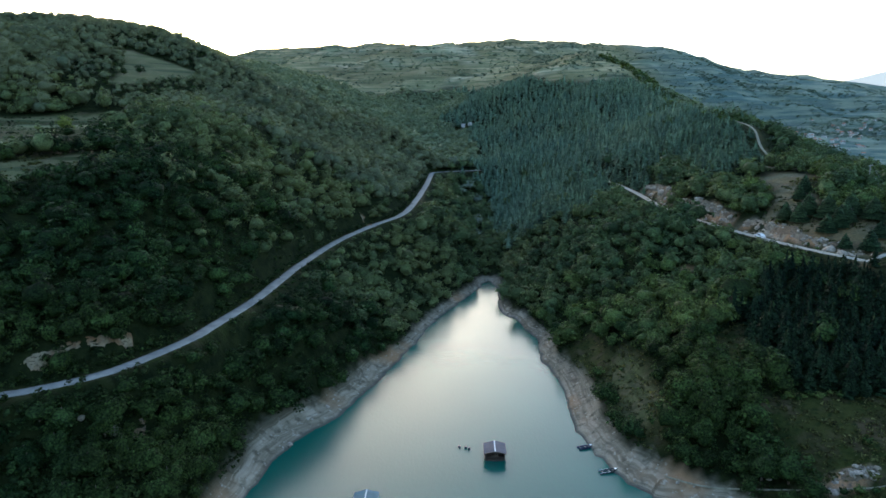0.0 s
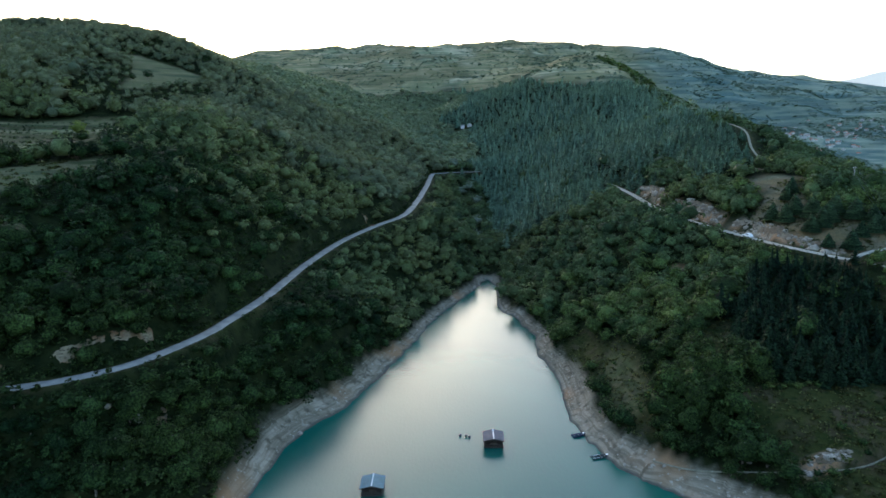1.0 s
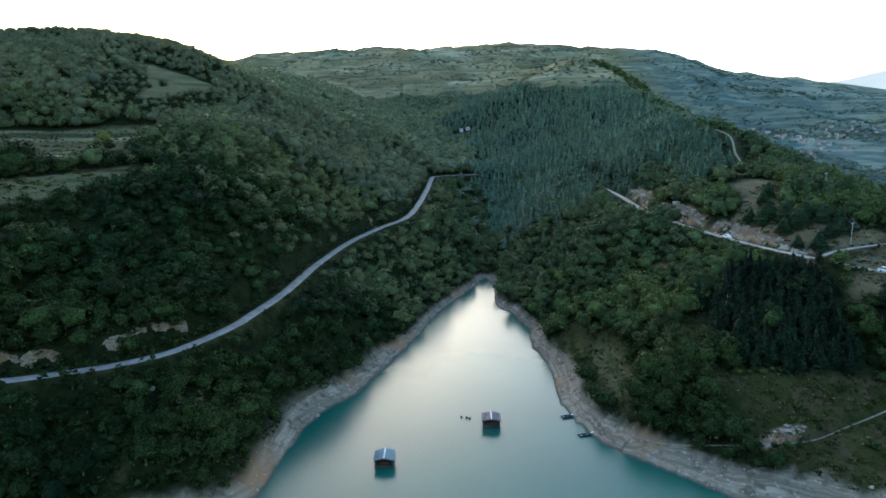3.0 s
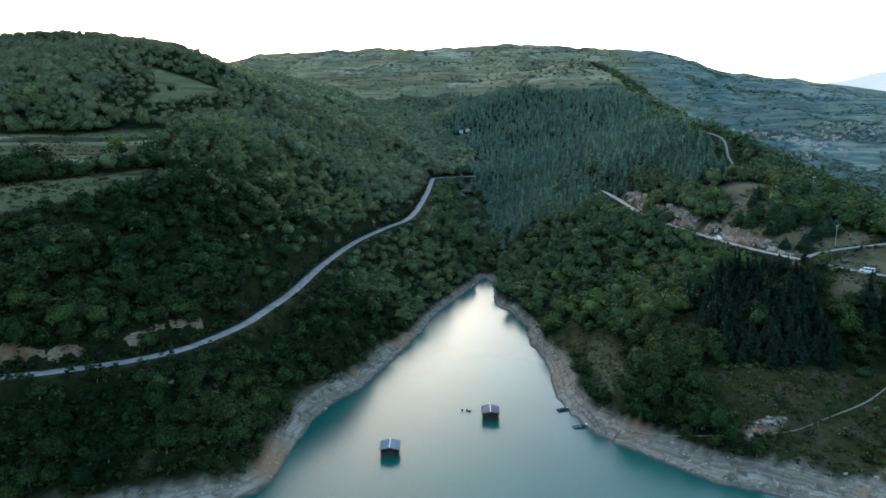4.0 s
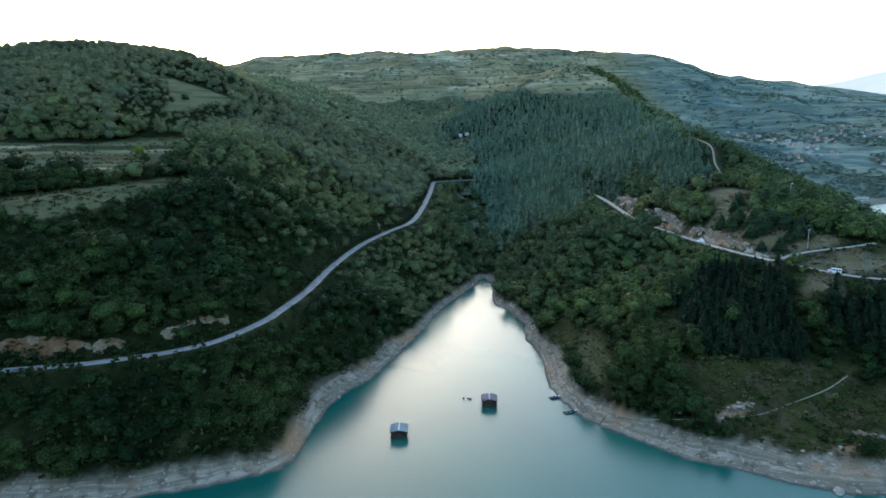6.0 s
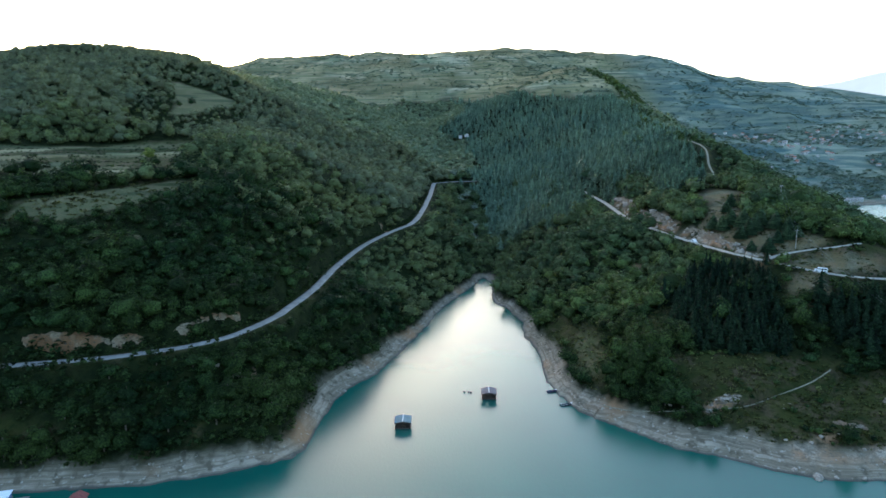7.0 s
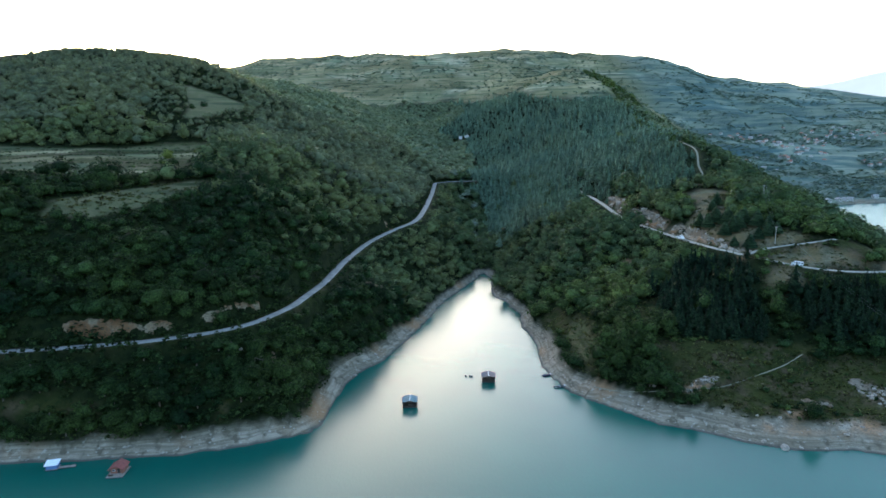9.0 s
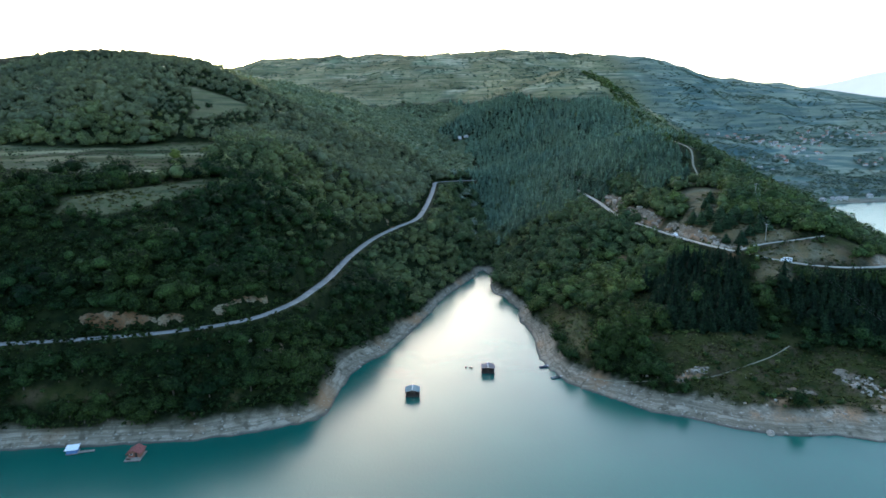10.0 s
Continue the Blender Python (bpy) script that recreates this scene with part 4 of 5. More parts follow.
RED_TILE = plain("red_brown_roof", (0.20, 0.055, 0.045), (0.30, 0.09, 0.07), 0.5, 0.7)
RED_WALL = plain("red_brown_boards", (0.22, 0.085, 0.055), (0.30, 0.13, 0.08), 0.4, 0.75)
WHITE_SHEET = plain("white_sheet_roof", (0.72, 0.76, 0.80), (0.85, 0.87, 0.88), 0.8, 0.5)
BLUE_CLOTH = plain("blue_tarpaulin", (0.08, 0.16, 0.34), (0.12, 0.22, 0.42), 0.5, 0.6)
DRUM_BLUE = plain("dark_plastic_drum", (0.02, 0.03, 0.045), (0.04, 0.055, 0.07), 0.3, 0.5)
NAVY_PAINT = plain("navy_boat_paint", (0.012, 0.016, 0.045), (0.03, 0.035, 0.08), 0.4, 0.4)
BLACK_PAINT = plain("dark_boat_paint", (0.015, 0.018, 0.02), (0.035, 0.038, 0.04), 0.4, 0.45)
WHITE_PAINT = plain("white_paint", (0.72, 0.73, 0.74), (0.82, 0.82, 0.82), 0.4, 0.35)
GLASS_DARK = plain("dark_window_glass", (0.015, 0.02, 0.025), (0.03, 0.035, 0.04), 0.5, 0.08)
RUBBER = plain("tyre_rubber", (0.015, 0.015, 0.015), (0.03, 0.03, 0.03), 0.2, 0.9)
POLE_WOOD = plain("grey_pole_wood", (0.24, 0.22, 0.20), (0.36, 0.34, 0.31), 0.5, 0.9)
WIRE = plain("grey_wire", (0.14, 0.14, 0.14), (0.20, 0.20, 0.20), 0.5, 0.6, 0.3)


def floating_pavilion(x, y, turn, roof_mat, label, roof_label):
    """An open cabin on floats: deck, drums, posts, half walls, bench and a shallow gable roof."""
    t = thing("floating_pavilion", pose(x, y, 0, 0, 0, turn), label, "raft cabin", "cabins moored on the lake")
    for k in range(4):
        part("float_drum", rod((-2.2, -1.8 + 1.2 * k, 0.05), (2.2, -1.8 + 1.2 * k, 0.05), 0.28, 10), DRUM_BLUE, t, "dark floating drum")
    part("deck_frame", box(4.9, 4.8, 0.14, 0, 0, 0.28), DARK_WOOD, t)
    for k in range(12):
        part("deck_plank", box(0.37, 4.9, 0.05, -2.26 + 0.41 * k, 0, 0.42, 0.008), BROWN_WOOD, t)
    for px in (-2.2, 0.0, 2.2):
        for py in (-2.15, 2.15):
            part("post", box(0.14, 0.14, 1.72, px, py, 0.46, 0.015), BROWN_WOOD, t)
    for px in (-2.2, 2.2):
        part("side_wall", box(0.06, 4.16, 0.72, px, 0, 0.47, 0.01), BROWN_WOOD, t, "brown board half wall")
    part("back_wall", box(4.26, 0.06, 1.66, 0, 2.15, 0.47, 0.01), DARK_WOOD, t, "dark board back wall")
    for px in (-1.1, 1.1):
        part("rail", box(2.06, 0.06, 0.08, px, -2.15, 1.02, 0.01), DARK_WOOD, t, "dark handrail")
        for k in range(4):
            part("rail_bar", box(0.05, 0.04, 0.55, px - 0.8 + 0.53 * k, -2.15, 0.47, 0.005), DARK_WOOD, t)
    part("table_top", box(1.7, 0.8, 0.06, 0, 0.2, 1.12), PLANK, t, "light plank table top")
    for px in (-0.7, 0.7):
        part("table_leg", box(0.1, 0.6, 0.65, px, 0.2, 0.47), BROWN_WOOD, t)
    for py in (-0.75, 1.2):
        part("bench", box(1.7, 0.3, 0.4, 0, py, 0.47), BROWN_WOOD, t)
    for s in (-1, 1):
        c = [(0, -2.65, 2.82), (0, 2.65, 2.82), (s * 2.68, 2.65, 2.16), (s * 2.68, -2.65, 2.16)]
        sheet = part("roof_slope", slab(c if s < 0 else c[::-1], 0.06), roof_mat, t, roof_label)
        for k in range(9):
            u = (k + 0.5) / 9
            part("roof_rib", rod((s * 2.68 * u, -2.64, 2.85 - 0.66 * u), (s * 2.68 * u, 2.64, 2.85 - 0.66 * u), 0.022, 4), roof_mat, sheet)
        part("fascia", slab([(0, -2.68, 2.83), (s * 2.7, -2.68, 2.17), (s * 2.7, -2.68, 2.03), (0, -2.68, 2.67)], 0.03), BROWN_WOOD, t)
        part("rafter", box(4.3, 0.1, 0.1, 0, s * 2.15, 2.12, 0.01), DARK_WOOD, t)
    part("ridge_cap", box(0.26, 5.36, 0.07, 0, 0, 2.8), WHITE_TRIM, t, "white ridge capping")
    part("gable_board", slab([(-2.0, -2.2, 2.25), (2.0, -2.2, 2.25), (0.05, -2.2, 2.72), (-0.05, -2.2, 2.72)], 0.03), BROWN_WOOD, t)
    return t


floating_pavilion(-17.75, 116.3, 0.5, BLUE_TIN, "open wooden cabin on floats with a blue-grey metal roof", "blue-grey metal roof sheet")
floating_pavilion(10.6, 137.2, -1.5, BROWN_TIN, "open wooden cabin on floats with a grey-brown metal roof", "grey-brown metal roof sheet")


def red_raft(x, y, turn):
    t = thing("raft_house", pose(x, y, 0, 0, 0, turn), "red-brown wooden raft house with red gable roof and deck", "raft house")
    for k in range(5):
        part("float_drum", rod((-1.9 + 0.95 * k, -2.9, 0.03), (-1.9 + 0.95 * k, 2.6, 0.03), 0.25, 10), DRUM_BLUE, t)
    for k in range(16):
        part("deck_plank", box(4.5, 0.33, 0.08, 0, -2.75 + 0.36 * k, 0.26, 0.01), PLANK, t)
    part("cabin_wall", box(3.4, 3.4, 1.55, 0, 0.85, 0.34), RED_WALL, t, "red-brown board wall")
    door = part("door", box(0.75, 0.05, 1.4, 0.5, -0.87, 0.36), DARK_WOOD, t, "dark wooden door")
    part("handle", box(0.05, 0.05, 0.12, 0.25, -0.92, 1.0, 0.01), WHITE_TRIM, door)
    for px in (-0.85,):
        w = part("window", box(0.8, 0.05, 0.6, px, -0.87, 0.95), WHITE_TRIM, t, "white framed window")
        part("pane", box(0.66, 0.05, 0.46, px, -0.89, 1.02, 0.005), GLASS_DARK, w)
    part("gable", slab([(-1.7, -0.8, 1.89), (1.7, -0.8, 1.89), (0.03, -0.8, 2.75), (-0.03, -0.8, 2.75)], 0.06), RED_WALL, t)
    part("gable", slab([(-1.7, 2.5, 1.89), (1.7, 2.5, 1.89), (0.03, 2.5, 2.75), (-0.03, 2.5, 2.75)], 0.06), RED_WALL, t)
    for s in (-1, 1):
        c = [(0, -1.7, 2.86), (0, 2.85, 2.86), (s * 2.15, 2.85, 1.72), (s * 2.15, -1.7, 1.72)]
        r = part("roof_slope", slab(c if s < 0 else c[::-1], 0.08), RED_TILE, t, "red-brown roof slope")
        for k in range(8):
            u = (k + 0.5) / 8
            part("tile_row", rod((s * 2.15 * u, -1.7, 2.88 - 1.14 * u), (s * 2.15 * u, 2.85, 2.88 - 1.14 * u), 0.035, 4), RED_TILE, r)
        part("porch_post", box(0.1, 0.1, 1.45, s * 1.75, -1.55, 0.34), RED_WALL, t)
    part("bench", box(1.2, 0.35, 0.42, -1.2, -2.2, 0.34), BROWN_WOOD, t)
    return t


red_raft(-96.5, 75.0, 4)


def jetty_raft(x, y, turn):
    t = thing("moored_raft", pose(x, y, 0, 0, 0, turn), "small moored raft with a white sheet roof and a plank jetty", "raft")
    for k in range(3):
        part("float_drum", rod((-1.5, -1.0 + k, 0.03), (1.5, -1.0 + k, 0.03), 0.25, 10), DRUM_BLUE, t)
    part("deck", box(3.3, 2.8, 0.1, 0, 0, 0.26), PLANK, t)
    for px in (-1.45, 1.45):
        for py in (-1.2, 1.2):
            part("post", box(0.1, 0.1, 1.35, px, py, 0.36), DARK_WOOD, t)
    part("side_screen", box(2.9, 0.05, 0.9, 0, -1.2, 0.38), BLUE_CLOTH, t, "blue tarpaulin screen")
    part("side_screen", box(0.05, 2.4, 0.9, 1.45, 0, 0.38), BLUE_CLOTH, t, "blue tarpaulin screen")
    part("roof_sheet", slab([(-1.8, -1.6, 1.62), (1.8, -1.6, 1.62), (1.8, 1.6, 2.0), (-1.8, 1.6, 2.0)], 0.05), WHITE_SHEET, t, "white sheet roof")
    j = part("jetty", box(4.3, 0.95, 0.1, 3.75, -0.5, 0.24), PLANK, t, "grey plank jetty")
    for k in range(11):
        part("plank", box(0.34, 1.02, 0.04, 1.8 + 0.39 * k, -0.5, 0.345, 0.005), PLANK, j)
    for px in (2.6, 4.2, 5.6):
        part("jetty_float", box(0.5, 0.8, 0.28, px, -0.5, -0.05), DRUM_BLUE, t)
    return t


jetty_raft(-116.3, 77.9, 14)


def boat(x, y, turn, hull_mat, label, length=4.3):
    """An open flat-bottomed boat, its bow on the shore; hull in rings from stern to bow."""
    t = thing("rowing_boat", pose(x, y, 0.0, 0, -2, turn), label, "boat", "boats on the shore")
    bm = bmesh.new()
    rings = []
    stations = 9
    for i in range(stations):
        u = i / (stations - 1)
        w = 0.62 * (1 - max(0, (u - 0.45) / 0.55) ** 2.2) + 0.03
        rise, keel = 0.42 + 0.22 * u ** 2, -0.08 + 0.34 * max(0, u - 0.6) ** 1.5
        xx = (u - 0.5) * length
        outer = [(xx, -w, rise), (xx, -w * 0.92, keel + 0.12), (xx, -w * 0.6, keel), (xx, w * 0.6, keel), (xx, w * 0.92, keel + 0.12), (xx, w, rise)]
        inner = [(xx, w - 0.05, rise), (xx, w * 0.55, keel + 0.06), (xx, -w * 0.55, keel + 0.06), (xx, -w + 0.05, rise)]
        rings.append([bm.verts.new(p) for p in outer + inner])
    for a, b in zip(rings[:-1], rings[1:]):
        for k in range(10):
            bm.faces.new((a[k], a[(k + 1) % 10], b[(k + 1) % 10], b[k]))
    bm.faces.new(rings[0])
    bm.faces.new(rings[-1][::-1])
    bmesh.ops.recalc_face_normals(bm, faces=bm.faces)
    part("hull", bm, hull_mat, t)
    for xx in (-0.33, 0.02, 0.25):
        part("thwart", box(0.22, 1.0 if xx < 0.2 else 0.85, 0.04, xx * length, 0, 0.3), PLANK, t, "grey plank seat")
    part("foredeck", slab([(0.32 * length, -0.40, 0.60), (0.47 * length, -0.10, 0.655), (0.47 * length, 0.10, 0.655), (0.32 * length, 0.40, 0.60)][::-1], 0.03), WHITE_PAINT, t, "white painted foredeck")
    for s in (-1, 1):
        part("gunwale", rod((-0.49 * length, s * 0.64, 0.43), (0.05 * length, s * 0.645, 0.49), 0.035, 6), WHITE_PAINT if hull_mat == BLACK_PAINT else hull_mat, t)
    return t


boat(33.1, 141.1, 16, NAVY_PAINT, "small navy boat with white bow drawn up to the shore", 3.8)
boat(36.0, 129.9, 13, BLACK_PAINT, "small dark open boat with pale rims at the shore", 4.6)


def drum_float(x, y, turn):
    t = thing("floating_drum", pose(x, y, 0.12, 0, 0, turn), "dark plastic drum floating upright in the lake", "drum", "floating drums")
    bm = bmesh.new()
    prof = [(0.0, -0.35), (0.26, -0.35), (0.30, -0.28), (0.30, 0.0), (0.32, 0.03), (0.32, 0.08), (0.30, 0.11), (0.30, 0.36), (0.26, 0.43), (0.0, 0.43)]
    vs = [bm.verts.new((r, 0, z)) for r, z in prof]
    es = [bm.edges.new(p) for p in zip(vs[:-1], vs[1:])]
    bmesh.ops.spin(bm, geom=vs + es, cent=(0, 0, 0), axis=(0, 0, 1), angle=2 * math.pi, steps=14)
    bmesh.ops.remove_doubles(bm, verts=bm.verts, dist=0.001)
    part("drum", bm, DRUM_BLUE, t)
    part("bung", rod((0.14, 0, 0.42), (0.14, 0, 0.47), 0.05), WHITE_TRIM, t, "pale bung")
    return t


for px, py, a in ((2.3, 141.7, 10), (3.8, 141.4, 70), (4.6, 140.9, 130)):
    drum_float(px, py, a)


def car_body(length, width, height, van):
    """A car's shell in side profile, narrowed at the roof."""
    bm = bmesh.new()
    if van:
        prof = [(-0.5, 0.16), (-0.5, 0.62), (-0.485, 0.98), (0.26, 1.0), (0.40, 0.60), (0.49, 0.48), (0.5, 0.16)]
    else:
        prof = [(-0.5, 0.2), (-0.5, 0.56), (-0.40, 0.62), (-0.30, 0.97), (0.06, 1.0), (0.24, 0.62), (0.47, 0.50), (0.5, 0.2)]
    left = [bm.verts.new((u * length, -width / 2 * (1 - 0.16 * max(0, v - 0.55) / 0.45), v * height)) for u, v in prof]
    right = [bm.verts.new((u * length, width / 2 * (1 - 0.16 * max(0, v - 0.55) / 0.45), v * height)) for u, v in prof]
    bm.faces.new(left[::-1])
    bm.faces.new(right)
    for i in range(len(prof)):
        j = (i + 1) % len(prof)
        bm.faces.new((left[i], left[j], right[j], right[i]))
    bmesh.ops.recalc_face_normals(bm, faces=bm.faces)
    bmesh.ops.bevel(bm, geom=bm.edges[:], offset=0.05, segments=2, affect="EDGES")
    return bm


def vehicle(x, y, z, turn, climb, length, width, height, van, label, category):
    t = thing(category.replace(" ", "_"), pose(x, y, z, 0, climb, turn), label, category)
    part("body", car_body(length, width, height, van), WHITE_PAINT, t, "white painted body")
    h = height
    for s in (-1, 1):
        for k, (u0, u1) in enumerate(((-0.27, -0.06), (-0.04, 0.12)) if not van else ((-0.46, -0.26), (-0.24, -0.04), (-0.02, 0.18), (0.2, 0.3))):
            c = [(u0 * length, s * width * 0.475, h * 0.64), (u1 * length, s * width * 0.475, h * 0.64), (u1 * length - 0.05, s * width * 0.435, h * 0.9), (u0 * length + 0.05, s * width * 0.435, h * 0.9)]
            part("side_window", slab(c if s < 0 else c[::-1], -0.02), GLASS_DARK, t, "dark side window")
        for u in (-0.31, 0.31):
            w = part("wheel", rod((u * length, s * (width / 2 - 0.16), 0.31), (u * length, s * (width / 2 + 0.02), 0.31), 0.31, 16), RUBBER, t, "black wheel")
            part("rim", rod((u * length, s * (width / 2 + 0.01), 0.31), (u * length, s * (width / 2 + 0.035), 0.31), 0.18, 12), WIRE, w, "grey rim")
        part("headlight", box(0.06, 0.3, 0.14, 0.485 * length, s * width * 0.36, h * 0.42), WHITE_TRIM, t)
        part("tail_light", box(0.06, 0.22, 0.16, -0.495 * length, s * width * 0.38, h * 0.48), RED_TILE, t, "red tail light")
    u0, u1, v0, v1 = ((0.27, 0.39, 0.97, 0.64) if van else (0.07, 0.235, 0.965, 0.645))
    part("windscreen", slab([(u0 * length + 0.05, -width * 0.38, h * v0), (u1 * length + 0.05, -width * 0.42, h * v1), (u1 * length + 0.05, width * 0.42, h * v1), (u0 * length + 0.05, width * 0.38, h * v0)], 0.02), GLASS_DARK, t, "dark windscreen")
    return t


vehicle(112.0, 221.3, 38.35, 103, -1, 4.2, 1.7, 1.45, False, "small white car on the pale gravel hill road", "car")
vehicle(142.2, 171.4, 34.95, 150, -2, 4.4, 1.75, 1.7, True, "white van on the pale gravel hill road", "van")


def utility_pole(x, y, h, turn):
    z = float(ground(np.array([x]), np.array([y]))[0])
    t = thing("utility_pole", pose(x, y, z, 0, 0, turn), "tall grey wooden utility pole with a crossarm on the hillside", "pole", "power line poles")
    part("shaft", rod((0, 0, -0.5), (0, 0, h), 0.14, 10), POLE_WOOD, t)
    part("crossarm", box(1.9, 0.12, 0.14, 0, 0, h - 0.6), POLE_WOOD, t)
    for px in (-0.8, 0.0, 0.8):
        part("insulator", rod((px, 0, h - 0.46), (px, 0, h - 0.2), 0.06), WHITE_TRIM, t, "white insulator")
    return Vector((x, y, z + h - 0.2))


tops = [utility_pole(px, py, h, a) for px, py, h, a in ((160, 238, 9, 20), (143, 191.5, 8.5, 30), (160, 92, 9, 10))]
for a, b in zip(tops[:-1], tops[1:]):
    for s in (-0.8, 0.8):
        n, pts = 24, []
        for i in range(n + 1):
            u = i / n
            p = a.lerp(b, u) + Vector((s, 0, -(b - a).length * 0.12 * u * (1 - u)))
            pts.append(p)
        bm = bmesh.new()
        rings = [[bm.verts.new(p + Vector(o)) for o in ((0.03, 0, 0), (-0.015, 0, 0.026), (-0.015, 0, -0.026))] for p in pts]
        for r0, r1 in zip(rings[:-1], rings[1:]):
            for k in range(3):
                bm.faces.new((r0[k], r0[(k + 1) % 3], r1[(k + 1) % 3], r1[k]))
        tagged(part("power_line", bm, WIRE, None), "thin grey power line sagging between wooden poles", "cable", "power lines")


# ---- the far village, its lakeside huts and the hazy mountain behind ----
PLASTER = plain("pale_plaster", (0.36, 0.35, 0.33), (0.52, 0.50, 0.47), 1.5, 0.85)
TERRACOTTA = plain("terracotta_tiles", (0.26, 0.095, 0.06), (0.38, 0.16, 0.10), 1.0, 0.8)
GREY_ROOF = plain("grey_roof", (0.25, 0.24, 0.23), (0.36, 0.35, 0.34), 1.0, 0.8)


def far_house(w, d, h, roof_mat, label):
    t = thing("house", Matrix(), label, "house", "houses of the far village")
    part("wall", box(w, d, h, 0, 0, -1.5, 0), PLASTER, t)
    top, rise = h - 1.5, w * 0.28
    for s in (-1, 1):
        c = [(0, -d / 2 - 0.4, top + rise), (0, d / 2 + 0.4, top + rise), (s * (w / 2 + 0.5), d / 2 + 0.4, top - 0.25), (s * (w / 2 + 0.5), -d / 2 - 0.4, top - 0.25)]
        part("roof_slope", slab(c if s < 0 else c[::-1], 0.2), roof_mat, t, "tiled roof slope")
    part("gable", slab([(-w / 2, -d / 2, top), (w / 2, -d / 2, top), (0.1, -d / 2, top + rise - 0.2), (-0.1, -d / 2, top + rise - 0.2)], 0.2), PLASTER, t)
    part("chimney", box(0.7, 0.7, 1.6, w * 0.2, d * 0.2, top + rise * 0.3, 0), GREY_ROOF, t)
    for px in (-w * 0.25, w * 0.25):
        part("window", box(1.1, 0.1, 1.3, px, -d / 2 - 0.02, top - 2.0, 0), GLASS_DARK, t, "dark window")
    return t


kinds = [far_house(8, 9, 5.5, TERRACOTTA, "pale plastered village house with a terracotta roof"), far_house(10, 8, 6.5, TERRACOTTA, "large pale village house with a terracotta roof"),
         far_house(7, 8, 4.5, GREY_ROOF, "small pale village house with a grey roof"), far_house(9, 12, 6, GREY_ROOF, "long pale village house with a grey roof")]
r = np.random.default_rng(5)
spots_of_houses = [(569, 1103, 16, 70), (586, 1013, 12, 55), (668, 1071, 14, 60), (754, 1145, 16, 80), (819, 1161, 12, 70), (530, 905, 7, 45), (605, 975, 14, 50), (655, 880, 6, 45), (475, 865, 4, 35), (900, 1050, 10, 90)]
first = set()
for cx, cy, n, spread in spots_of_houses:
    for k in range(n):
        px, py = cx + r.normal() * spread * 0.5, cy + r.normal() * spread * 0.4
        i = int((0, 0, 1, 1, 2, 3, 0, 1)[r.integers(0, 8)])
        m = pose(px, py, float(ground(np.array([px]), np.array([py]))[0]), 0, 0, r.uniform(0, 180)) @ Matrix.Scale(0.56, 4)
        if i in first:
            copy_thing(kinds[i], Matrix()).matrix_basis = m
        else:
            first.add(i)
            kinds[i].matrix_basis = m
hut = far_house(5, 6, 3.6, GREY_ROOF, "small white hut on the far lake shore")
hut.name = "hut"
tagged(hut, category="hut", group="huts on the far shore")
for k, (px, py) in enumerate(((457, 664), (474, 671), (484, 675), (492, 677), (530, 689))):
    m = pose(px, py, float(ground(np.array([px]), np.array([py]))[0]) + 0.5, 0, 0, 20 * k)
    if k:
        copy_thing(hut, m)
    else:
        hut.matrix_basis = m

HAZE_BLUE = plain("far_mountain_haze", (0.34, 0.40, 0.46), (0.42, 0.47, 0.52), 300.0, 1.0)
glow = HAZE_BLUE.node_tree.nodes["Principled BSDF"]  # haze of miles of air: painted pale blue, with a faint glow added
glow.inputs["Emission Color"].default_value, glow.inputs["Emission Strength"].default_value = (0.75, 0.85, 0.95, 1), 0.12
u = np.linspace(0, 1, 80)
mx = 1700 + 2600 * u
crest = np.interp(mx, (1700, 2313, 2540, 2767, 3024, 3600, 4300), (250, 350, 390, 424, 455, 520, 560)) + 14 * rough(mx, mx * 0, 260, 71, 4)
rows = [np.c_[mx, np.full(80, 4250 + 500 * (1 - v)) - 500, crest * v + 12 * v * (1 - v) * rough(mx, mx * 0 + 900 * v, 200, 72, 3)] for v in np.linspace(0, 1, 12)]
i = np.arange(12 * 80).reshape(12, 80)
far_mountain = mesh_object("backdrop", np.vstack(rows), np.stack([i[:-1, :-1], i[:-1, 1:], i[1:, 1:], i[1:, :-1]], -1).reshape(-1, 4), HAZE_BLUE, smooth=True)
tagged(far_mountain, "distant mountain range on the horizon, haze painted on in pale blue", "mountain", kind="structure")


# ---- bushes, boulders and stones ----
def boulder_shape(rng, flat=0.7):
    bm = bmesh.new()
    bmesh.ops.create_icosphere(bm, subdivisions=2, radius=1)
    off = Vector(rng.uniform(-50, 50, 3))
    for v in bm.verts:
        k = 1 + 0.45 * noise.noise(v.co * 0.9 + off) + 0.2 * noise.noise(v.co * 2.6 + off)
        v.co = Vector((v.co.x * k, v.co.y * k * 0.85, v.co.z * k * flat))
    return bm


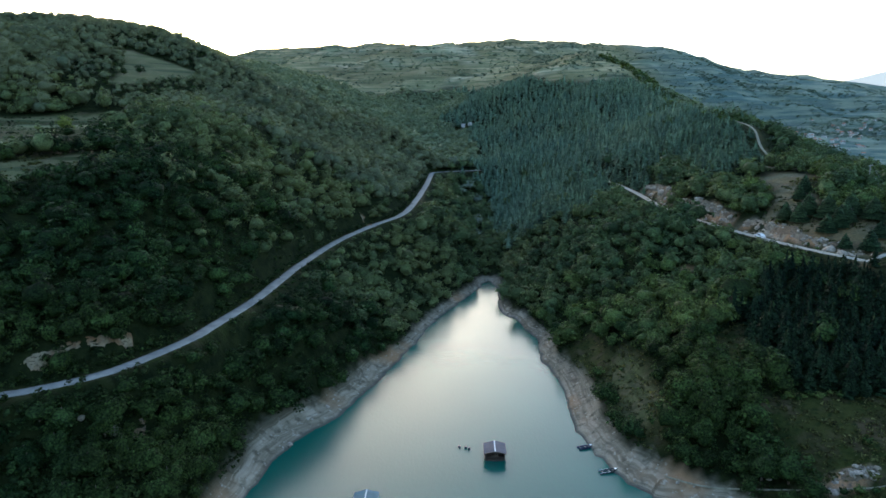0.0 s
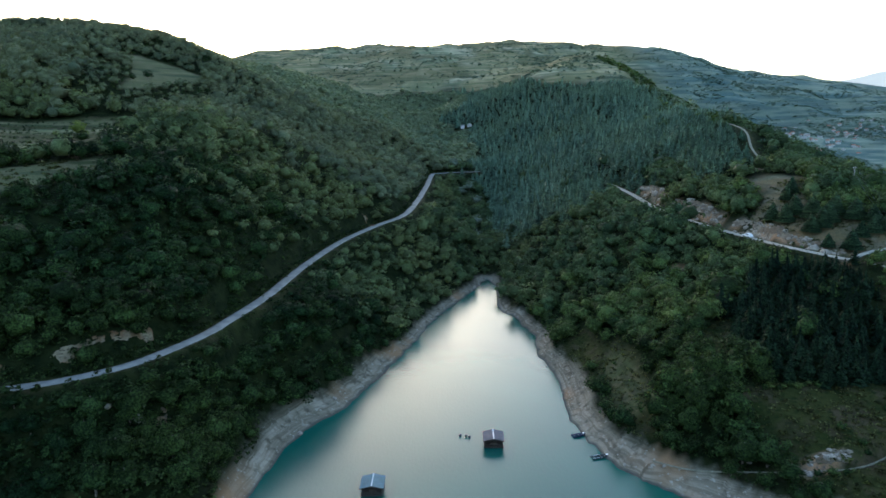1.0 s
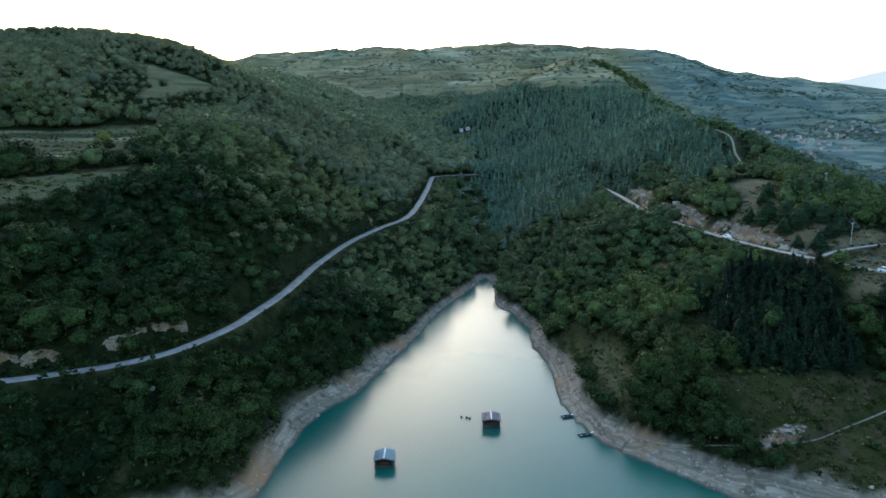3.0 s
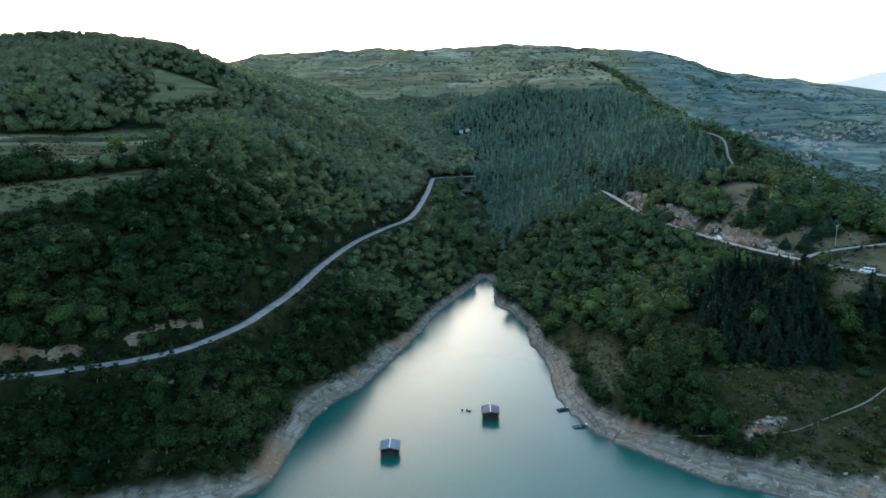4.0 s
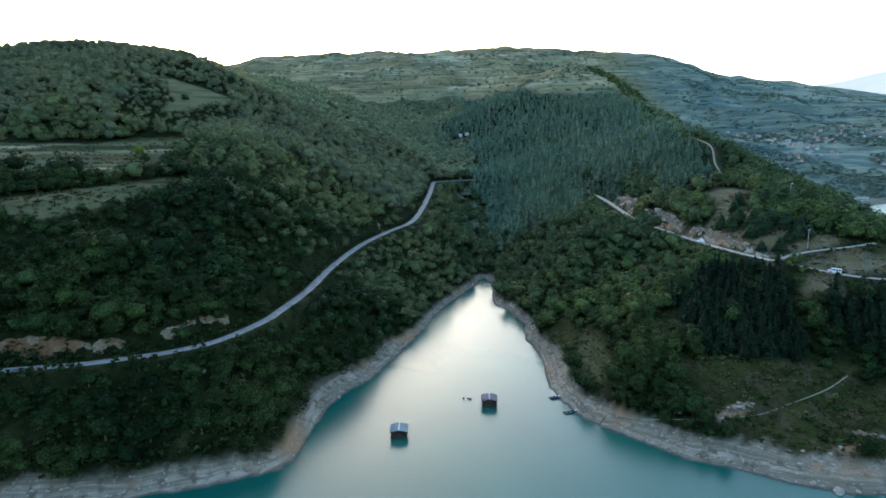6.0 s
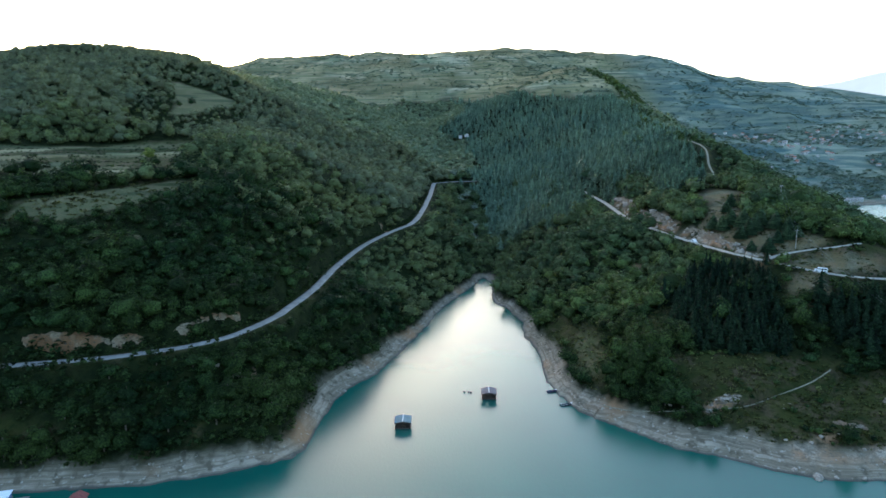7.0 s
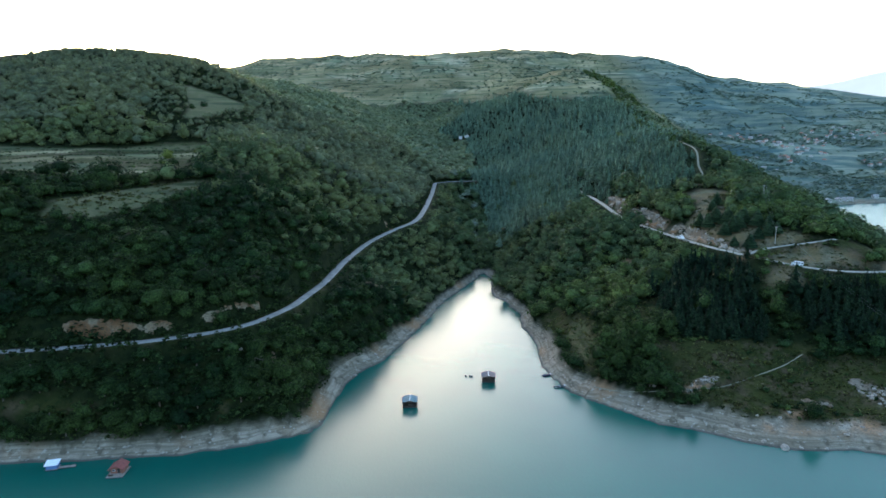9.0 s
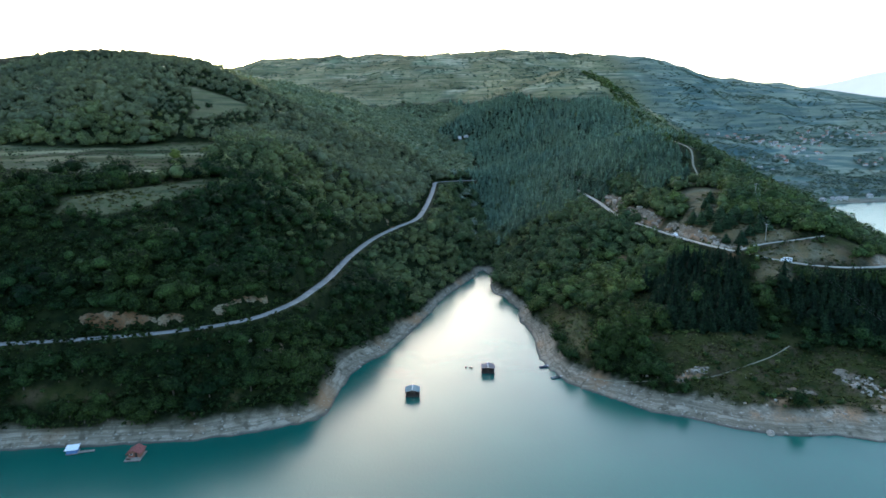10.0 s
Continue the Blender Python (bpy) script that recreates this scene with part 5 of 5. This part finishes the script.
r = np.random.default_rng(11)
boulders = []
for k in range(4):
    t = new("boulder")
    me = bpy.data.meshes.new("boulder")
    bm = boulder_shape(r)
    bm.to_mesh(me)
    bm.free()
    me.materials.append(LIMESTONE)
    bpy.data.objects.remove(t)
    boulders.append(tagged(new("boulder", me), "pale rough limestone boulder lying on the bare lake bank", "boulder", "boulders on the bank"))
BOULDER_PLACES = [(92.5, 83.2, 1.5), (88, 86.5, 0.8), (97, 82.5, 0.7), (104, 82, 0.9), (77, 113.4, 0.9), (79, 114.8, 0.8), (81.5, 114.2, 1.2), (84, 113.8, 0.9), (82.5, 116, 0.8), (75, 113, 0.6),
                  (112, 86, 1.1), (118, 88, 0.9), (134, 101, 1.4), (137, 104, 1.2), (136, 97, 1.0), (139, 108, 1.1), (62, 105, 0.6), (58, 109.5, 0.5), (71, 97.5, 0.6), (48, 120, 0.7), (43, 124, 0.5),
                  (-42, 131, 0.7), (-40, 143.5, 0.9), (-34, 162, 0.8), (-60, 95.5, 0.6), (-80, 88.5, 0.5), (-100, 86, 0.6), (-69, 117, 1.2), (-71, 116, 1.0), (-73.5, 114.5, 0.9), (66, 118, 0.8), (70, 117.5, 0.6), (100, 95, 0.9), (96, 93, 0.7), (90, 95, 0.6), (106, 96, 0.8)]
for k, (px, py, s) in enumerate(BOULDER_PLACES):
    m = pose(px, py, float(ground(np.array([px]), np.array([py]))[0]) - 0.05 * s, r.uniform(-15, 15), r.uniform(-15, 15), r.uniform(0, 360)) @ Matrix.Diagonal((s, s * r.uniform(0.7, 1.1), s * r.uniform(0.6, 0.95), 1))
    ob = boulders[k] if k < 4 else copy_thing(boulders[k % 4], Matrix())
    ob.matrix_basis = m

# loose stones along the banks and on the road cuts
sv, sf = blob(np.zeros(3), np.ones(3), r)
x, y, r2 = scatter(-150, 170, 72, 330, 1.5, 77)
d = shore_distance(x, y)
reach = bank_reach(x, y)
keep = ((d > 0.2) & (d < reach * 1.1) & (r2.uniform(0, 1, x.size) < 0.06)) | ((spots(x, y, CLIFFS) > 0.4) & (r2.uniform(0, 1, x.size) < 0.6))
x, y = x[keep], y[keep]
on_cut = spots(x, y, CLIFFS) > 0.4
size = r2.gamma(2.0, 0.09, x.size) * np.where(on_cut, 3.0, 0.9) + 0.07
stone_rows = np.stack([x, y, ground(x, y), size * 0.8, size, r2.uniform(0, 1, x.size)], -1)
stones = plant("loose_stones", [blob(np.zeros(3), np.ones(3), r) for _ in range(6)], stone_rows, LIMESTONE, "loose pale stones strewn over the banks and road cuts", "stones")


def rock_face(cx, cy, rx, ry, turn, mat, label, bulge=0.9):
    """A broken rock face that stands out of the slope: a ragged oval of ledges and hollows."""
    u, v = np.meshgrid(np.arange(-1.5 * rx, 1.5 * rx + 0.4, 0.45), np.arange(-1.7 * ry, 1.7 * ry + 0.4, 0.45))
    c, n = math.cos(radians(turn)), math.sin(radians(turn))
    x, y = cx + u * c - v * n, cy + u * n + v * c
    mask = spots(x, y, [(cx, cy, rx, ry, turn)], 0.3) * (0.5 + 0.65 * ease(-0.35, 0.3, rough(x, y, 4.5, 83, 3)))
    z = ground(x, y)
    ledge = np.floor((z + 0.6 * rough(x, y, 4, 84, 2)) / 0.8) * 0.8 - z
    broken = np.floor(3.5 * rough(x, y, 3.2, 82, 3)) / 3.5 + 0.5 * rough(x, y, 1.0, 85, 2)
    z = z + bulge * (mask - 0.5) + mask * (0.5 * ledge + 0.8 * broken)
    i = np.arange(x.size).reshape(x.shape)
    f = np.stack([i[:-1, :-1], i[:-1, 1:], i[1:, 1:], i[1:, :-1]], -1).reshape(-1, 4)
    f = f[(mask.ravel()[f] > 0.3).all(1)]
    piece = np.arange(x.size)
    for _ in range(300):  # find the largest unbroken piece and keep that alone
        best = piece[f].max(1)
        grown = piece.copy()
        np.maximum.at(grown, f.ravel(), np.repeat(best, 4))
        if (grown == piece).all():
            break
        piece = grown
    ids, counts = np.unique(piece[f[:, 0]], return_counts=True)
    f = f[piece[f[:, 0]] == ids[counts.argmax()]]
    used, f = np.unique(f, return_inverse=True)
    v = np.stack([x, y, z], -1).reshape(-1, 3)[used]
    return tagged(mesh_object("rock_face", v, f.reshape(-1, 4), mat), label, "rock face", "rock faces along the roads")


rock_face(-114, 113.8, 20, 1.9, 6, CUT_ROCK, "cream and ochre rock cut above the asphalt road")
rock_face(-77.5, 129.6, 11, 1.5, 44, CUT_ROCK, "cream and ochre rock cut above the asphalt road")
rock_face(-38, 289.5, 1.5, 10, 40, CUT_ROCK, "cream and ochre rock cut above the asphalt road")
rock_face(-66, 118, 5, 2.2, 30, GREY_ROCK, "pale rock outcrop below the asphalt road")
for cx, cy, rx, ry, turn in CLIFFS[:4]:
    rock_face(cx, cy, rx, ry, turn, BROKEN_ROCK, "tan broken rock face above the gravel road", 1.1)
for cx, cy, rx, ry, turn in ((81, 113.8, 6, 2.2, 10), (64, 119.5, 5, 1.4, -8), (97, 108, 4, 1.6, 30), (112, 101, 5, 2.0, -20), (134, 108, 4, 7, 20)):
    rock_face(cx, cy, rx, ry, turn, BROKEN_ROCK, "pale limestone outcrop in the dry meadow", 0.7)

# single bushes on the dry meadows
bush_kinds = []
for k in range(4):
    t = thing("bush", Matrix(), "round green bush on the dry meadow", "bush", "bushes on the meadow")
    cv, cf = broadleaf(rng, 170, 0.065, 7, 1.2)
    part_ob = mesh_object("crown", cv - (0, 0, 0.22), cf, OLIVE_LEAVES if k % 2 else LEAVES, t)
    part_ob.data.attributes.new("tint", "FLOAT", "POINT")
    tv, tf = trunk_shape(rng, 0.3, 0.03, 3)
    mesh_object("stem", tv, tf, BARK, t, True)
    bush_kinds.append(t)
x, y, r2 = scatter(74, 160, 88, 130, 5.0, 15)
keep = (r2.uniform(0, 1, x.size) < 0.22) & (shore_distance(x, y) > 7) & (distance_to(ROADS[4][0], x, y)[0] > 1.5)
places = list(zip(x[keep], y[keep], r2.gamma(3.0, 0.4, keep.sum()) + 0.6))
x, y, r2 = scatter(38, 60, 120, 172, 5, 16)
keep = (r2.uniform(0, 1, x.size) < 0.3) & (shore_distance(x, y) > 7) & (shore_distance(x, y) < 18)
places += list(zip(x[keep], y[keep], r2.uniform(0.6, 1.6, keep.sum())))
places += [(78 + 1.6 * k, 136.5 + 0.7 * math.sin(k * 2.1), 1.9 + 0.5 * math.sin(k * 1.7)) for k in range(10)]  # a hedge at the foot of the pines
places += [(-138, 92, 1.3), (-133, 93.2, 1.6), (-129.5, 91.6, 1.0), (-125, 92.8, 1.2), (-121, 91.9, 1.7), (-116, 93, 1.3), (-113, 91.5, 1.0)]
places += [(70.5, 120.5, 2.6), (73, 121.5, 3.2), (75.5, 120.2, 2.4), (77, 110.5, 2.0), (79.5, 109.8, 2.3), (82, 109, 1.7), (118, 133, 5.0), (97, 98, 2.2), (100, 96.5, 2.6), (103, 97, 1.9)]
x, y, r2 = scatter(-230, -115, 150, 260, 8, 17)
keep = (np.maximum(clearing(x, y, TERRACES), clearing(x, y, HAY_MEADOW)) > 0.6) & (r2.uniform(0, 1, x.size) < 0.22)
places += list(zip(x[keep], y[keep], r2.uniform(0.6, 2.0, keep.sum())))
x, y, r2 = scatter(120, 175, 170, 270, 7, 18)
keep = (np.maximum(spots(x, y, MEADOWS), clearing(x, y, SPUR_CLEARING)) > 0.5) & (r2.uniform(0, 1, x.size) < 0.25) & (np.minimum(distance_to(ROADS[1][0], x, y)[0], distance_to(ROADS[2][0], x, y)[0]) > 3.5)
places += list(zip(x[keep], y[keep], r2.uniform(0.6, 1.6, keep.sum())))
for k, (px, py, s) in enumerate(places):
    m = pose(px, py, float(ground(np.array([px]), np.array([py]))[0]) - 0.05, 0, 0, 77 * k) @ Matrix.Diagonal((s * 1.25, s * 1.25, s, 1))
    ob = bush_kinds[k] if k < 4 else copy_thing(bush_kinds[k % 4], Matrix())
    ob.matrix_basis = m

# field trees among the terraces
for k, (px, py, s) in enumerate([(-178, 190, 9), (-172, 194, 12), (-158, 199, 12.5), (-154, 202, 11), (-161, 197, 8), (-147, 203, 6), (-142, 205, 5.5), (-137, 207, 6), (-131, 209, 6.5), (-126, 211, 6),
                                 (-146, 236, 5), (-139, 233, 6), (-197, 180, 7), (-205, 178, 8), (-168, 338, 5), (-163, 346, 6)]):
    t = copy_thing(tree_kinds[k % 8], Matrix())
    tagged(t, "dark leafy tree standing at the edge of the terraced fields", group="field trees")
    t.matrix_basis = pose(px, py, float(ground(np.array([px]), np.array([py]))[0]) - 0.2, 0, 0, 50 * k) @ Matrix.Diagonal((s * 1.15, s * 1.15, s, 1))

# one yellow-green tree among the fields
PALE_LEAVES = foliage("yellow_green_leaves", (0.100, 0.135, 0.030), (0.150, 0.180, 0.042), (0.160, 0.180, 0.045), 0.7)
pale = thing("tree", pose(-148, 247, float(ground(np.array([-148.0]), np.array([247.0]))[0]) - 0.3) @ Matrix.Diagonal((8.5, 8.5, 7.5, 1)), "pale yellow-green tree standing among the terraced fields", "tree", "field trees")
tv, tf = trunk_shape(rng)
mesh_object("trunk", tv, tf, BARK, pale, True)
cv, cf = broadleaf(rng, 700, 0.034, 14, 1.1)
mesh_object("crown", cv, cf, PALE_LEAVES, pale).data.attributes.new("tint", "FLOAT", "POINT")

# large trees of the thicket above the footpath
for k, (px, py, h) in enumerate([(56, 129, 7.5), (60, 131.5, 8.5), (64.5, 135, 9), (58.5, 136.5, 8), (66.5, 141, 9.5), (62, 143.5, 8.5), (68, 148, 8), (54.5, 134, 6.5), (63, 127.5, 7), (67.5, 130.5, 7.5),
                                 (58, 143, 7), (65, 151, 7.5), (70, 136, 7), (61, 138.5, 9)]):
    t = copy_thing(tree_kinds[(3 * k + 1) % 8], Matrix())
    tagged(t, "large dark green tree in the thicket above the footpath", group="thicket trees")
    t.matrix_basis = pose(px, py, float(ground(np.array([px]), np.array([py]))[0]) - 0.9, 0, 0, 83 * k) @ Matrix.Diagonal((h * 1.05, h * 1.05, h, 1))

# single dark pines on the spur above the road cut
lone = thing("pine_tree", Matrix(), "single dark pine on the bare brown spur", "tree", "pines on the spur")
tv, tf = trunk_shape(rng, 0.5)
mesh_object("trunk", tv, tf, BARK, lone, True)
cv, cf = pine(rng, 420, 0.21)
mesh_object("crown", cv, cf, SPUR_NEEDLES, lone).data.attributes.new("tint", "FLOAT", "POINT")
for k, (px, py, h) in enumerate(((124.5, 220, 7.5), (129.2, 222.5, 8.5), (122.5, 225, 7), (127.2, 207.5, 7), (131.2, 208, 7.5), (132, 216, 9), (132, 192, 7), (127, 196.5, 5), (134.5, 210, 8), (138.5, 213.5, 8.5),
                                 (138, 197, 6), (142, 197, 6.5), (146, 196.5, 6), (137, 240, 7), (133, 236, 6), (142, 207, 8), (145, 202, 7))):
    m = pose(px, py, float(ground(np.array([px]), np.array([py]))[0]) - 0.3, 0, 0, 67 * k) @ Matrix.Diagonal((h * 1.9, h * 1.9, h * 1.1, 1))
    (lone if k == 0 else copy_thing(lone, Matrix())).matrix_basis = m

# hedges between the field terraces
x, y, r2 = scatter(-275, -118, 160, 300, 1.7, 23)
u = field_strip(x, y)
keep = (np.abs(u - np.round(u)) < 0.16) & (clearing(x, y, TERRACES) > 0.6) & (rough(x, y, 14, 63, 2) > -0.2)
x, y = x[keep], y[keep]
s = r2.uniform(0.45, 1.15, x.size)
plant("hedges", FAR_SHAPES, np.stack([x, y, ground(x, y) - 0.3, s * 1.2, s * 2.2, r2.uniform(0, 1, x.size)], -1), LEAVES, "low green hedges between the terraced fields", "hedge")


# tufts of dry grass and weeds on the open ground
TUFT = foliage("dry_weeds", (0.030, 0.040, 0.012), (0.064, 0.068, 0.024), (0.090, 0.080, 0.036))
x, y, r2 = scatter(36, 165, 84, 252, 1.05, 29)
d = shore_distance(x, y)
keep = (np.maximum(spots(x, y, MEADOWS), clearing(x, y, SPUR_CLEARING)) > 0.35) & (d > bank_reach(x, y) * 0.75) & (r2.uniform(0, 1, x.size) < 0.55) & (rough(x, y, 7, 93, 3) > -0.25)
for line, half in ROADS:
    keep &= distance_to(line, x, y)[0] > half + 0.7
x, y = x[keep], y[keep]
s = r2.gamma(2.5, 0.13, x.size) + 0.12
tuft_shape = []
for k in range(6):
    c = r.normal(size=(9, 3)) * (0.5, 0.5, 0.12) + (0, 0, 0.35)
    n = r.normal(size=(9, 3)) + (0, 0, 0.6)
    tuft_shape.append(leaf_sprays(c, n / np.linalg.norm(n, axis=1)[:, None], 0.55, r))
weed_rows = np.stack([x, y, ground(x, y), s, s * 1.2, r2.uniform(0, 1, x.size)], -1)
x, y, r2 = scatter(-200, -100, 145, 215, 1.7, 31)  # and on the hay meadow across the lake
keep = (clearing(x, y, HAY_MEADOW) > 0.4) & (r2.uniform(0, 1, x.size) < 0.4) & (rough(x, y, 9, 94, 3) > -0.2)
x, y = x[keep], y[keep]
s = r2.gamma(2.5, 0.2, x.size) + 0.15
weed_rows = np.vstack([weed_rows, np.stack([x, y, ground(x, y), s, s * 1.3, r2.uniform(0, 1, x.size)], -1)])
plant("weeds", tuft_shape, weed_rows, TUFT, "tufts of dry grass and weeds on the open slopes", "grass")


# silvery willows along the stream above the lake's tip
WILLOW = foliage("willow_leaves", (0.095, 0.130, 0.105), (0.150, 0.185, 0.150), (0.160, 0.190, 0.140))
willow = thing("willow", Matrix(), "silvery green willow beside the stream in the gully", "tree", "willows along the stream")
tv, tf = trunk_shape(rng)
mesh_object("trunk", tv, tf, BARK, willow, True)
cv, cf = broadleaf(rng, 420, 0.042, 12, 1.1)
mesh_object("crown", cv, cf, WILLOW, willow).data.attributes.new("tint", "FLOAT", "POINT")
for k, (px, py, h) in enumerate(((7, 516, 10), (18, 476, 9), (23, 455, 8), (12, 470, 8), (20, 405, 9), (18.5, 383, 8), (20, 362, 6))):
    m = pose(px, py, float(ground(np.array([px]), np.array([py]))[0]) - 0.3, 0, 0, 67 * k) @ Matrix.Diagonal((h * 1.2, h * 1.2, h, 1))
    (willow if k == 0 else copy_thing(willow, Matrix())).matrix_basis = m
farm = far_house(9, 7, 4.5, GREY_ROOF, "small pale farmhouse in the upper valley")
tagged(farm, group="farm buildings in the valley")
for k, (px, py) in enumerate(((29, 739), (21, 744))):
    m = pose(px, py, float(ground(np.array([px]), np.array([py]))[0]) + 0.6, 0, 0, 8 + 80 * k) @ Matrix.Scale(0.6, 4)
    (farm if k == 0 else copy_thing(farm, Matrix())).matrix_basis = m
